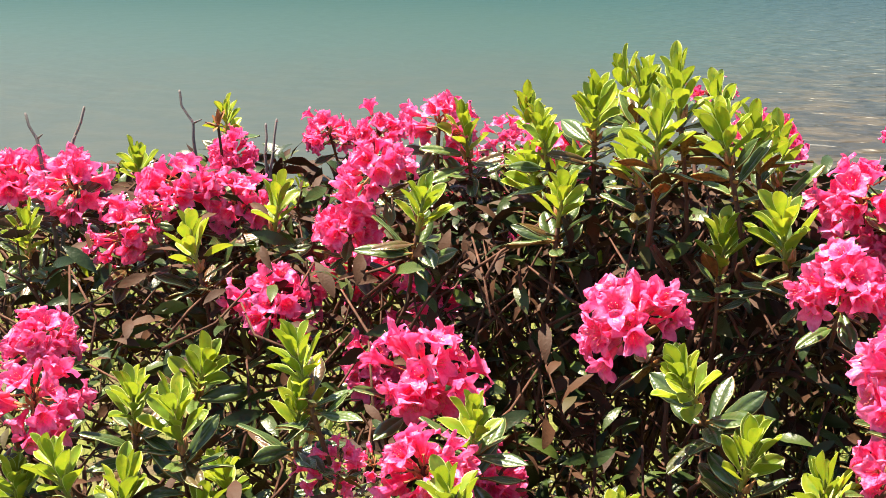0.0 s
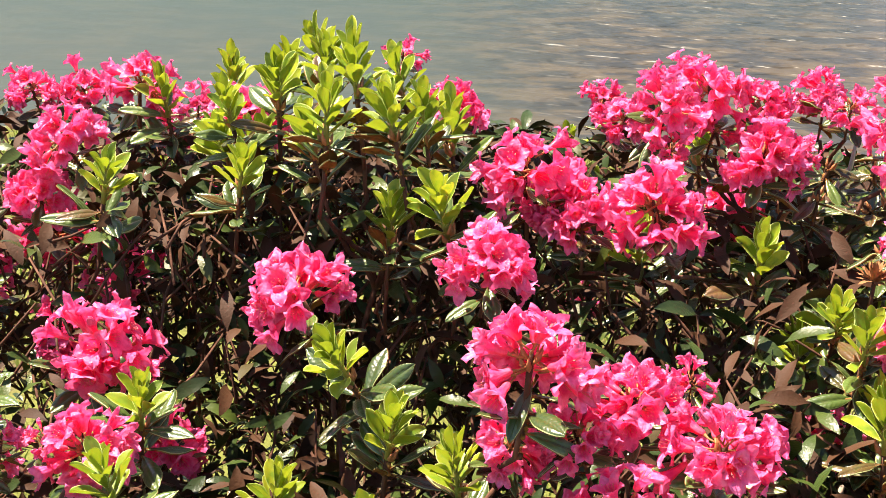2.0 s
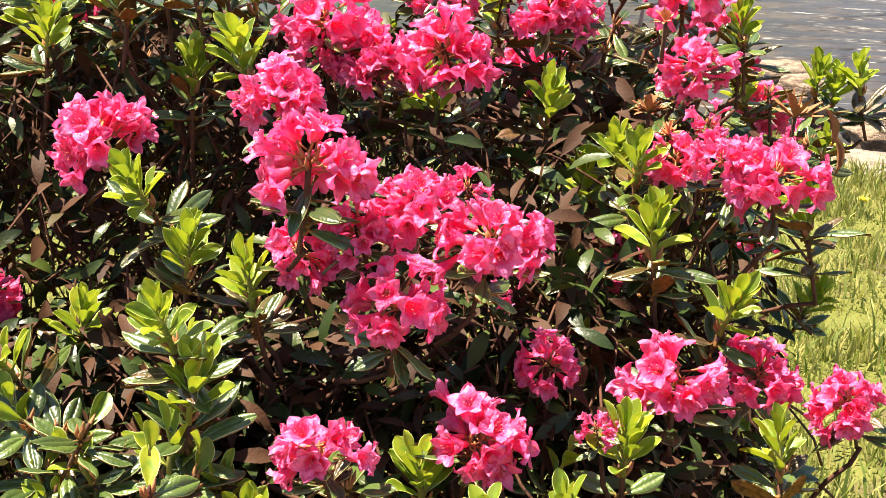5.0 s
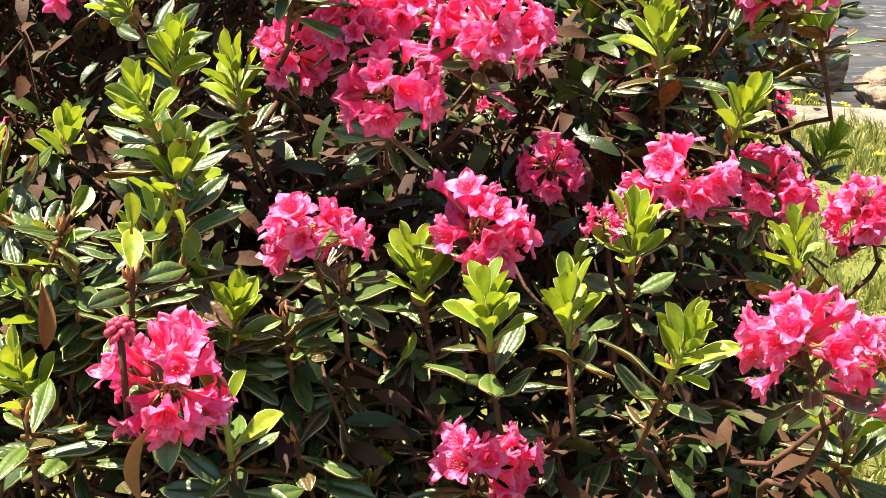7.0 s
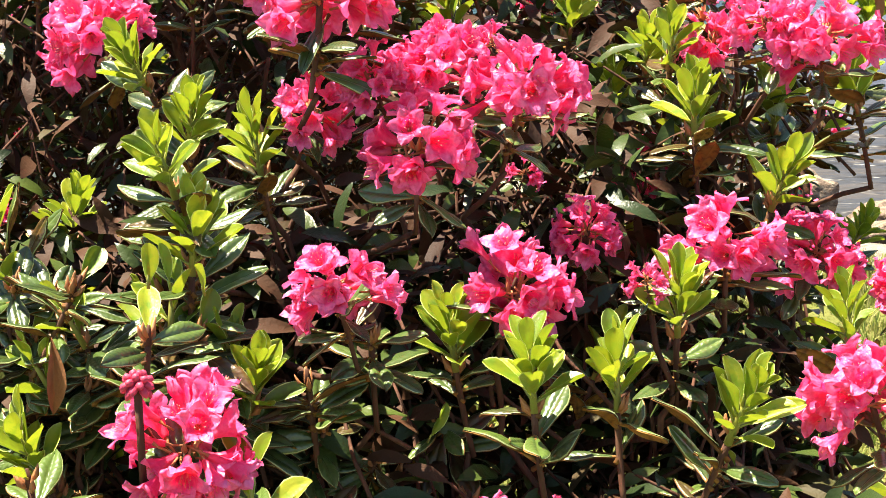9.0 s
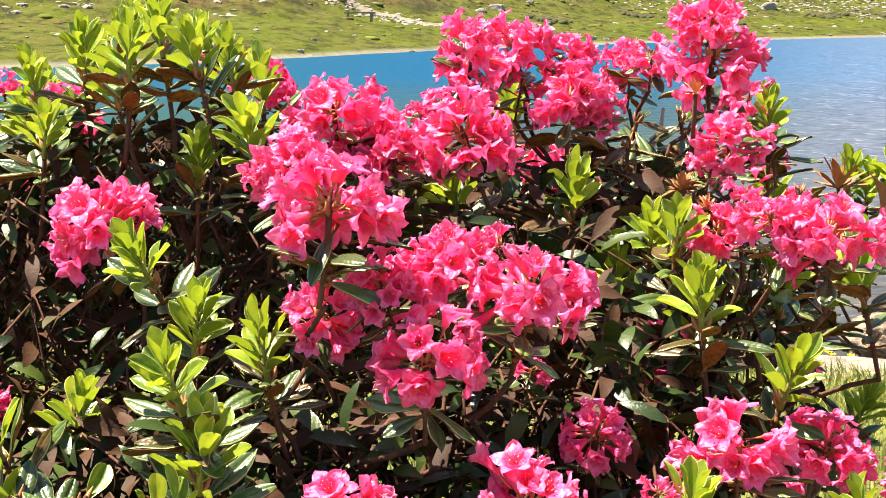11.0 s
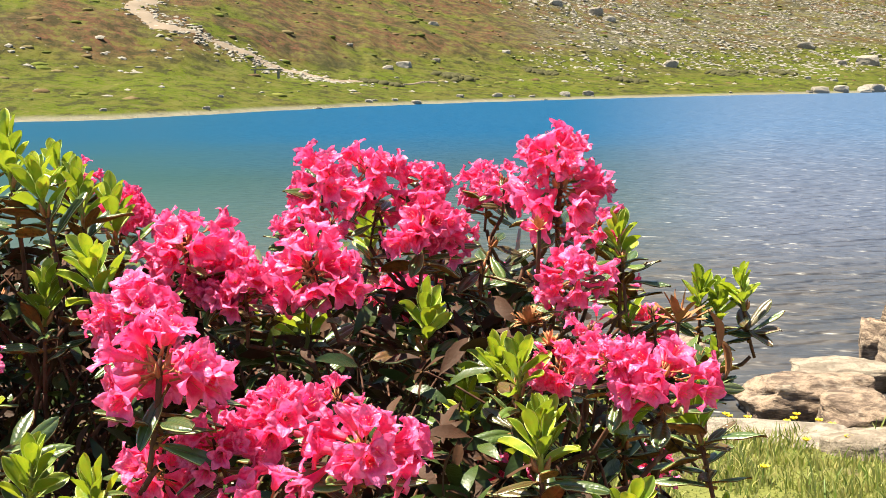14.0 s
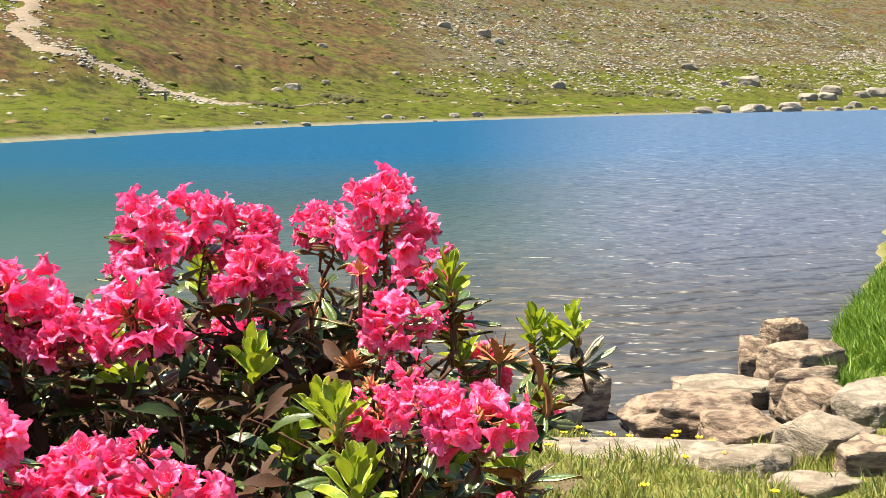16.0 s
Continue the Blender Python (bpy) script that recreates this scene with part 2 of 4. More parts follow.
def flower(seed, closed=0.0):
    """A nodding funnel on its stalk, with five pointed, ruffled lobes, mouth towards z."""
    rng = random.Random(seed)
    s = Soup()
    back, tube = 0.0060, 0.0120
    open_ = 1 - closed
    turn = rng.uniform(0, 6)
    sag = rng.uniform(0.0008, 0.0026)
    r1 = 0.0026 + 0.0026 * open_
    na = 20

    def bent(x, y, z):
        q = max(0.0, z) / 0.020
        return (x + sag * q * q, y, z + back)

    # the tube: narrow foot, slow flare, five shallow folds
    prof = [(0.0, 0.0013), (0.0015, 0.0021), (0.005, 0.0024), (0.0078, 0.0032), (0.0102, 0.0043), (tube, 0.0054)]
    v, f = [], []
    for z, r in prof:
        r = 0.0013 + (r - 0.0013) * (r1 - 0.0013) / 0.0039
        for i in range(na):
            a = 2 * math.pi * i / na
            k = r * (1 + 0.09 * (z / tube) * math.cos(5 * a))
            v.append(bent(k * math.cos(a + turn), k * math.sin(a + turn), z))
    for j in range(len(prof) - 1):
        for i in range(na):
            q = (i + 1) % na
            f.append((j * na + i, j * na + q, (j + 1) * na + q, (j + 1) * na + i))
    s.add(v, f, 0)
    # the lobes
    nl, across = 6, (-1, -0.72, -0.38, 0, 0.38, 0.72, 1)
    for n in range(5):
        mid = turn + 2 * math.pi * n / 5
        length = 0.0090 * rng.uniform(0.85, 1.15)
        last = radians(rng.uniform(58, 128)) * open_ - radians(28) * closed
        twist, wave, broad = rng.uniform(-0.35, 0.35), rng.uniform(0, 6), rng.uniform(0.92, 1.15)
        dr, dz = r1, tube - 0.0006
        v, f = [], []
        for j in range(nl + 1):
            k = j / nl
            th = radians(14) * open_ + (last - radians(14) * open_) * smooth_step(-0.1, 0.95, k)
            if j:
                dr += math.sin(th) * length / nl
                dz += math.cos(th) * length / nl
            half = broad * (0.0034 + 0.0017 * math.sin(math.pi * min(1, k * 1.25))) * max(0.0, 1 - max(0.0, (k - 0.45) / 0.55) ** 2.6) ** 0.55 * (0.55 + 0.45 * open_)
            for u in across:
                w = u * half
                ang = w / max(r1 * (1.05 + 1.3 * k), 0.001)
                cup = abs(u) ** 2
                frill = k * (0.0014 * math.sin(u * 5.2 + wave + 3 * k) + 0.0009 * math.sin(u * 11 + 2 * wave + 4 * k)) * (0.35 + 0.65 * abs(u))
                rr = dr * math.cos(ang) - cup * 0.0010 * math.cos(th) * k + frill * math.cos(th)
                tt = dr * math.sin(ang) * 0.5 + w * 0.5 + twist * k * k * 0.003
                zz = dz + cup * 0.0020 * math.sin(th) * k * (1 if n % 2 else -0.4) - frill * math.sin(th) + twist * u * k * 0.003
                v.append(bent(rr * math.cos(mid) - tt * math.sin(mid), rr * math.sin(mid) + tt * math.cos(mid), zz))
        m = len(across)
        for j in range(nl):
            for i in range(m - 1):
                f.append((j * m + i, j * m + i + 1, (j + 1) * m + i + 1, (j + 1) * m + i))
        s.add(v, f, 0)
    s.tube([(0, 0, -0.003), (0.0005, 0.0003, back * 0.5), (0, 0, back + 0.0005)], [0.0006, 0.0006, 0.0012], 6, 2)
    if closed < 0.5:
        for i in range(7):
            a = turn + i * 0.9
            tip = Vector(bent(0.0026 * math.cos(a), 0.0026 * math.sin(a), tube + rng.uniform(0.001, 0.0055)))
            s.tube([(0.0004 * math.cos(a), 0.0004 * math.sin(a), back + 0.004), tip, tip + Vector((0, 0, 0.0010))], [0.00016, 0.00014, 0.00036], 4, 1)
    return s.mesh("flower", PETAL, STAMEN, SCALE)


YOUNG_LEAVES = [young_leaf(10 + i) for i in range(7)]
OLD_LEAVES = [old_leaf(30 + i) for i in range(8)]
FLOWERS = [flower(50 + i, (0, 0.1, 0.25, 0.0, 0.4, 0.15)[i % 6]) for i in range(16)]
BUDS = [flower(70 + i, 0.95) for i in range(3)]


def leaf_pose(axis_turn, height, azimuth, angle, size, rng, sag=0.0):
    """A leaf on a stalk that runs along z: azimuth round it, angle away from it."""
    radial = Vector((math.cos(azimuth), math.sin(azimuth), 0))
    d = (Vector((0, 0, 1)) * math.cos(angle) + radial * math.sin(angle)).normalized()
    n = (Vector((0, 0, 1)) * math.sin(angle) - radial * math.cos(angle)).normalized()
    x = d.cross(n)
    m = Matrix((x, d, n)).transposed().to_4x4()
    tw = Matrix.Rotation(rng.gauss(0, 0.3), 4, "Y")
    return axis_turn @ Matrix.Translation(radial * 0.001 + Vector((0, 0, height))) @ m @ tw @ Matrix.Scale(size, 4)


def twig_mesh(seed, woody):
    rng = random.Random(seed)
    s = Soup()
    bend = Vector((rng.uniform(-1, 1), rng.uniform(-1, 1), 0)) * 0.004
    top = 0.007 if woody else 0.022
    s.tube([(0, 0, top), (0, 0, top * 0.5), (0, 0, 0)], [0.0007, 0.0012, 0.0015], 6, 0 if woody else 1)
    pts = [bend * (k / 6) ** 2 + Vector((0, 0, -0.007 * k)) for k in range(6)]
    s.tube(pts, [0.0013 - 0.00004 * k for k in range(6)], 6, 0)
    for i in range(5):
        a = rng.uniform(0, 6.28)
        d = Vector((math.cos(a), math.sin(a), 0))
        p = Vector((0, 0, rng.uniform(-0.002, 0.003)))
        s.tube([p, p + d * 0.003 + Vector((0, 0, 0.003)), p + d * 0.0045 + Vector((0, 0, 0.007))], [0.0006, 0.0012, 0.0002], 4, 2)
    return s.mesh("twig", BARK, GREEN_STEM, SCALE)


TWIGS = [twig_mesh(90 + i, False) for i in range(4)]
WOODY_TWIGS = [twig_mesh(95 + i, True) for i in range(4)]


ENDS = {}


def leafy_shoot(shrub, p, rng, size=1.0, young=11, old=8, lean=0.35, spread=(40, 100)):
    """A candle of fresh leaves over a whorl of old dark ones."""
    axis = Vector((rng.gauss(0, lean * 0.5), rng.gauss(-0.12, lean * 0.5), 1)).normalized()
    turn = frame_of(axis)
    foot = Vector(p) + Vector((0, 0.004, 0)) - axis * 0.025 * size
    ENDS.setdefault(shrub.name, []).append(foot - axis * 0.034 * size)
    ob = part("leafy_shoot", rng.choice(TWIGS if young > 3 else WOODY_TWIGS), shrub, Matrix.Translation(foot) @ turn @ Matrix.Rotation(rng.uniform(0, 6.28), 4, "Z") @ Matrix.Scale(size, 4))
    one = Matrix.Identity(4)
    az = rng.uniform(0, 6)
    for i in range(young):
        az += 2.4 + rng.gauss(0, 0.2)
        q = i / max(1, young - 1)
        m = leaf_pose(one, 0.004 + 0.018 * q, az, radians(57 - 43 * q + rng.gauss(0, 8)), rng.uniform(0.85, 1.12) * (1.0 - 0.25 * q), rng)
        part("leaf", rng.choice(YOUNG_LEAVES), ob, m)
    for i in range(old):
        az += 2.4 + rng.gauss(0, 0.3)
        m = leaf_pose(one, rng.uniform(-0.020, 0.001), az, radians(rng.uniform(*spread)), rng.uniform(0.8, 1.15), rng)
        part("leaf", rng.choice(OLD_LEAVES), ob, m, "glossy dark green old leaf")
    return ob


def flower_cluster(shrub, p, rng, size=1.0, count=12, face=(0, -0.16, 1), buds=1, leaves=8):
    """A loose umbel of funnel flowers that point outwards and nod, over a ruff of old leaves."""
    axis = (Vector(face) + Vector((rng.gauss(0, 0.22), rng.gauss(0, 0.18), 0))).normalized()
    turn = frame_of(axis)
    foot = Vector(p) + Vector((0, 0.008, -0.004)) - axis * 0.010 * size
    ENDS.setdefault(shrub.name, []).append(foot - axis * 0.034 * size)
    spin = Matrix.Rotation(rng.uniform(0, 6.28), 4, "Z")
    ob = part("inflorescence", rng.choice(WOODY_TWIGS), shrub, Matrix.Translation(foot) @ turn @ spin @ Matrix.Scale(size, 4), "cluster of bright pink funnel flowers")
    down = (turn @ spin).inverted().to_3x3() @ Vector((0, 0, -1))
    squash = rng.uniform(0.75, 1.25)
    for i in range(count + buds):
        q = (i + 0.5) / (count + buds)
        a = i * 2.39996 + rng.gauss(0, 0.35)
        tilt = radians(rng.uniform(12, 52) if q < 0.2 else rng.uniform(54, 110))
        d = Vector((math.sin(tilt) * math.cos(a) * squash, math.sin(tilt) * math.sin(a), math.cos(tilt)))
        d = (d + down * rng.uniform(0.0, 0.34)).normalized()
        start = Vector((rng.gauss(0, 0.0022), rng.gauss(0, 0.0022), 0.005 - 0.007 * q + rng.gauss(0, 0.0015))) + d * rng.uniform(0.001, 0.008)
        # the curve of the tube faces the ground
        side = (down - d * down.dot(d)).normalized()
        m = Matrix((side, d.cross(side), d)).transposed().to_4x4()
        wide = rng.uniform(0.60, 0.84)
        m = Matrix.Translation(start) @ m @ Matrix.Rotation(rng.gauss(0, 0.5), 4, "Z") @ Matrix.Diagonal((wide, wide, rng.uniform(0.52, 0.64) if q < 0.2 else rng.uniform(0.62, 0.92), 1))
        bud = i < buds
        part("flower_bud" if bud else "flower", rng.choice(BUDS if bud else FLOWERS), ob, m)
    az = rng.uniform(0, 6)
    for i in range(leaves):
        az += 2.4 + rng.gauss(0, 0.3)
        m = leaf_pose(Matrix.Identity(4), rng.uniform(-0.026, -0.006), az, radians(rng.uniform(62, 112)), rng.uniform(0.75, 1.15), rng)
        part("leaf", rng.choice(OLD_LEAVES), ob, m, "glossy dark green old leaf")
    return ob


def crown_height(x, y):
    """The height of the thicket's upper surface."""
    up = np.interp(y, [0.34, 0.40, 0.46, 0.52, 0.60, 0.70, 0.80, 0.95, 1.15, 1.30], [0.40, 0.98, 1.10, 1.17, 1.215, 1.265, 1.29, 1.29, 1.25, 1.05])
    edge = 0.20 + 0.08 * smooth_step(1.30, 1.10, up)
    side = smooth_step(0.17, 0.27, x + 0.06 * max(0, y - 0.95)) if y < 0.76 else smooth_step(0.195, 0.31, x + 0.06 * max(0, y - 0.95))
    up -= 0.075 * math.exp(-((y - 0.66) / 0.055) ** 2) * smooth_step(0.02, -0.06, x)
    up -= 0.07 * math.exp(-((y - 0.58) / 0.075) ** 2) * smooth_step(0.08, 0.15, x)
    up += 0.030 * math.exp(-((x + 0.16) / 0.08) ** 2 - ((y - 0.78) / 0.12) ** 2)
    rim = outline(x, y)
    if x < -0.62 or y > 1.02:
        up -= 0.42 * smooth_step(0.70, 1.1, rim)
    return up - 0.75 * side - 0.02 * smooth_step(-0.45, -0.7, x)


def outline(x, y):
    """Above 1 outside the thicket's uneven round footprint."""
    return (abs(x + 0.30) / 0.60) ** 2.6 + (abs(y - 0.80) / 0.50) ** 2.6 + 0.35 * noise.noise((x * 5, y * 5, 3))


# ---- the lake basin, its banks and the hillside: one sheet ----
def near_shore(x):
    return 5.72 + 0.08 * math.sin(x * 2.1) + 0.04 * math.sin(x * 5.3 + 1) - 0.55 * smooth_step(1.15, 1.6, x) + (1.75 * (x - 2.29) if x > 2.29 else 0.0) + (0.25 * (x + 3) if x < -3 else 0.0)


def far_shore(x):
    y = np.interp(x, [-200, -60, -20, -7.5, -2.2, 1.6, 7.7, 18.6, 29, 46, 58, 100, 300], [0, 18, 38, 49.1, 61, 68.3, 77.1, 89.1, 98.9, 112, 117, 126, 160])
    return float(y) + 0.35 * math.sin(x * 1.7) + 0.2 * math.sin(x * 4.3)


def land(x, y):
    n = near_shore(x)
    f = far_shore(x)
    if y < n:
        d = n - y
        z = 0.085 * math.tanh(d / 0.45) + 0.03 * min(d, 6) + 0.012 * noise.noise((x * 3, y * 3, 0))
        z += 0.10 * smooth_step(2.35, 3.2, x) * smooth_step(0.0, 0.7, d) * smooth_step(4.6, 5.6, y)
        return z
    if y < f:
        return max(-2.5, -0.10 * min(y - n, (f - y) * 1.0))
    e = y - f
    z = 0.10 * math.tanh(e / 0.6) + 0.075 * e if e < 14 else 1.15 + 0.075 * (e - 14) + 0.10 * (e - 14) * smooth_step(14, 34, e) + 0.07 * max(0, e - 50)
    z += 0.5 * noise.noise((x * 0.09, y * 0.07, 3)) * smooth_step(3, 14, e) + 0.16 * noise.noise((x * 0.4, y * 0.4, 5)) * smooth_step(1, 6, e)
    return max(z, 0.03)


def graded(lo, hi, knots):
    out, v = [], lo
    while v < hi:
        out.append(v)
        v += float(np.interp(v, [k for k, _ in knots], [s for _, s in knots]))
    return out + [hi]


def ground_material():
    m = Mat("meadow_ground")
    y, z, x = m.axis(1), m.axis(2), m.axis(0)
    far = m.step(y, 20, 30)
    # near bank: short dry turf with bare soil
    turf = m.mix(m.noise(9, 5), (0.085, 0.106, 0.022), (0.165, 0.160, 0.050))
    turf = m.mix(m.step(m.noise(3, 4), 0.52, 0.66), turf, (0.110, 0.083, 0.050))
    # far slope: bright grass by the shore, heath and scree above
    grass = m.mix(m.step(m.noise(0.5, 5, 0.6), 0.35, 0.68), (0.078, 0.104, 0.011), (0.125, 0.118, 0.032))
    grass = m.mix(m.step(m.noise(0.16, 4), 0.46, 0.62), grass, (0.098, 0.130, 0.012))
    rise = m.math("SUBTRACT", z, m.math("MULTIPLY", m.math("MAXIMUM", x, 0.0), 0.035))
    rise = m.math("ADD", rise, m.math("MULTIPLY", m.noise(0.14, 4), 3.0))
    up = m.step(rise, 3.5, 5.0)
    heath = m.mix(m.step(m.noise(0.8, 5, 0.6), 0.35, 0.65), (0.150, 0.070, 0.050), (0.092, 0.072, 0.036))
    c = m.mix(m.math("MULTIPLY", m.step(m.noise(0.20, 6, 0.65), 0.38, 0.50), up), grass, heath)
    dark = m.step(m.noise(0.6, 4, 0.5, stretch=(0.6, 1, 1)), 0.62, 0.70)
    c = m.mix(m.math("MULTIPLY", dark, 0.6), c, (0.039, 0.037, 0.020))
    stony = m.mix(m.step(m.noise(2.2, 5, 0.75), 0.38, 0.62), (0.205, 0.190, 0.185), (0.055, 0.055, 0.034))
    right = m.step(m.math("SUBTRACT", x, m.math("MULTIPLY", y, 0.10)), 0, 12)
    scree = m.math("MULTIPLY", m.math("MULTIPLY", m.step(m.noise(0.30, 6, 0.75), 0.42, 0.55), right), up)
    c = m.mix(scree, c, stony)
    red = m.math("MULTIPLY", m.step(m.noise(0.10, 4, 0.6, stretch=(0.5, 1.6, 1)), 0.60, 0.66), m.step(z, 7.0, 9.0))
    c = m.mix(m.math("MULTIPLY", red, 0.55), c, (0.164, 0.056, 0.041))
    shade = m.step(m.noise(0.22, 4, 0.6, stretch=(0.8, 0.6, 1)), 0.56, 0.66)
    c = m.mix(m.math("MULTIPLY", m.math("MULTIPLY", shade, m.step(z, 1.2, 2.0)), 0.55), c, (0.060, 0.056, 0.036))
    clump = m.noise(1.25, 4, 0.7, stretch=(1, 0.55, 1))
    c = m.mix(m.math('MULTIPLY', m.step(clump, 0.52, 0.60), 0.75), c, (0.140, 0.140, 0.042))
    c = m.mix(m.math('MULTIPLY', m.step(clump, 0.48, 0.40), 0.80), c, (0.040, 0.040, 0.018))
    speck = m.noise(3.2, 4, 0.75, stretch=(1, 0.5, 1))
    c = m.mix(m.math('MULTIPLY', m.step(speck, 0.58, 0.68), 0.55), c, (0.156, 0.133, 0.101))
    c = m.mix(m.math('MULTIPLY', m.step(speck, 0.44, 0.36), 0.55), c, (0.033, 0.034, 0.015))
    c = m.mix(1.0, c, (0.615, 0.595, 0.485), "MULTIPLY")
    shore = m.step(z, 0.22, 0.05)
    c = m.mix(shore, c, m.mix(m.noise(1.8, 5), (0.205, 0.190, 0.144), (0.099, 0.091, 0.061)))
    c = m.mix(far, turf, c)
    bed = m.mix(m.noise(6, 5), (0.16, 0.13, 0.08), (0.32, 0.28, 0.20))
    c = m.mix(m.step(z, 0.03, -0.03), c, bed)
    m.base(c, 0.95, 0.06)
    h = m.math("ADD", m.noise(1.2, 6, 0.7), m.math("MULTIPLY", m.noise(14, 5, 0.7), 0.1))
    m.bump(h, 0.9, 0.25)
    return m.m


def build_ground():
    xs = graded(-420, 460, [(-420, 40), (-60, 6), (-30, 1.2), (-3, 0.6), (-1, 0.12), (3.6, 0.12), (6, 0.5), (20, 1.0), (75, 1.2), (110, 6), (460, 40)])
    ys = graded(-40, 640, [(-40, 5), (0, 0.3), (3.5, 0.12), (7.5, 0.12), (12, 0.6), (42, 0.8), (60, 0.45), (135, 0.7), (180, 4), (640, 40)])
    v = [(x, y, land(x, y)) for y in ys for x in xs]
    k = len(xs)
    f = [(j * k + i, j * k + i + 1, (j + 1) * k + i + 1, (j + 1) * k + i) for j in range(len(ys) - 1) for i in range(k - 1)]
    ob = new("ground", mesh_of("ground", v, f, [ground_material()]))
    return tagged(ob, "grassy lake basin and alpine hillside with heath and scree", "ground", kind="structure")


def water_material():
    m = Mat("lake_water")
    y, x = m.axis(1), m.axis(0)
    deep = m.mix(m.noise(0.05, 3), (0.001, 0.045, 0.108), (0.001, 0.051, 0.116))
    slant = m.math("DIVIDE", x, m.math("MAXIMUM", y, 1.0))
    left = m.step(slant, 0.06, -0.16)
    # ripples to the right; the sky they reflect is also painted as paler blue-grey
    windy_sheen = m.step(slant, 0.16, 0.34)
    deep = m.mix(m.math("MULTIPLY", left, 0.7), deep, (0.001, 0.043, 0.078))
    deep = m.mix(windy_sheen, deep, (0.036, 0.078, 0.150))
    green = m.mix(left, m.mix(windy_sheen, (0.024, 0.044, 0.044), (0.056, 0.067, 0.098)), (0.018, 0.048, 0.039))
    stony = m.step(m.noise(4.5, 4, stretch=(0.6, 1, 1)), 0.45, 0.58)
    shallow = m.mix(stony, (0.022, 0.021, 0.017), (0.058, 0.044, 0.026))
    shallow = m.mix(m.math("MULTIPLY", windy_sheen, 0.45), shallow, (0.050, 0.052, 0.064))
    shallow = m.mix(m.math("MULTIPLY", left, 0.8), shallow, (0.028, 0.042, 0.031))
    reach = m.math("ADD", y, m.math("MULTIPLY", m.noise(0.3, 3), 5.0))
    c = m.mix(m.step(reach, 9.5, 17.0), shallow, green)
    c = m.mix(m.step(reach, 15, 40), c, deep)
    gloss = m.math('ADD', m.math('MULTIPLY', m.step(y, 12, 50), -0.05), 0.44)
    m.base(c, m.math("ADD", gloss, m.math("MULTIPLY", windy_sheen, 0.02)), 0.5)
    calmer = m.math("MULTIPLY", m.step(y, 7, 20), m.math("SUBTRACT", 1.0, windy_sheen))
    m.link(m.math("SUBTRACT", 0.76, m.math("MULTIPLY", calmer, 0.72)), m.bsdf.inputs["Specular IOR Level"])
    m.bsdf.inputs["IOR"].default_value = 1.33
    fine = m.noise(11, 2, 0.5, stretch=(0.6, 0.7, 1), dist=0.2)
    broad = m.noise(6.5, 2, 0.4, stretch=(0.5, 0.9, 1), dist=0.15)
    swell = m.math("MULTIPLY", m.noise(2.6, 3, 0.55, stretch=(0.45, 0.9, 1), dist=0.15), m.math("MULTIPLY", windy_sheen, 4.5))
    gust = m.math("MULTIPLY", m.noise(0.9, 4, 0.6, stretch=(0.8, 0.6, 1), dist=0.3), m.math("MULTIPLY", m.math("ADD", windy_sheen, 0.25), m.math("MULTIPLY", m.step(y, 8, 22), 2.5)))
    h = m.math("ADD", m.math("ADD", m.math("MULTIPLY", fine, 0.45), m.math("MULTIPLY", broad, 1.5)), m.math("ADD", swell, gust))
    m.bump(h, 1.0, 0.084)
    calm = m.math("SUBTRACT", 1.0, m.math("MULTIPLY", left, 0.94))
    m.link(calm, m.n["Bump"].inputs["Strength"])
    return m.m


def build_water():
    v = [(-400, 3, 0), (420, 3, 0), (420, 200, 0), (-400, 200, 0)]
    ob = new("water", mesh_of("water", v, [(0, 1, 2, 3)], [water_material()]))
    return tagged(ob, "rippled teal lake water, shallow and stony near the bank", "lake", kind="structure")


ground = build_ground()
water = build_water()


# ---- stones ----
def stone_material(name, a, b, lichen):
    m = Mat(name)
    band = m.noise(11, 6, 0.65, stretch=(1, 1, 4.0), dist=0.5)
    c = m.mix(m.step(band, 0.40, 0.60), a, b)
    c = m.mix(m.math("MULTIPLY", m.step(m.noise(9, 5, 0.65), 0.54, 0.66), 0.65), c, lichen)
    grain = m.noise(130, 4, 0.75)
    c = m.mix(m.math("MULTIPLY", m.step(grain, 0.50, 0.34), 0.5), c, b)
    c = m.mix(m.math("MULTIPLY", m.step(grain, 0.58, 0.72), 0.4), c, lichen)
    c = m.mix(0.45, c, m.ramp(m.random(), (0.0, (0.72, 0.62, 0.56)), (0.5, (1.0, 0.92, 0.84)), (1.0, (1.0, 1.0, 1.0))), "MULTIPLY")
    m.base(c, 0.88, 0.2)
    h = m.math("ADD", band, m.math("ADD", m.math("MULTIPLY", m.noise(34, 5, 0.7), 0.6), m.math("MULTIPLY", grain, 0.2)))
    m.bump(h, 0.9, 0.022)
    return m.m


TAN = stone_material("tan_gneiss", (0.320, 0.242, 0.180), (0.110, 0.080, 0.062), (0.350, 0.300, 0.240))
GREY = stone_material("grey_gneiss", (0.285, 0.240, 0.192), (0.160, 0.132, 0.104), (0.335, 0.292, 0.234))
FAR_STONE = stone_material("weathered_stone", (0.285, 0.262, 0.225), (0.165, 0.150, 0.128), (0.235, 0.225, 0.180))


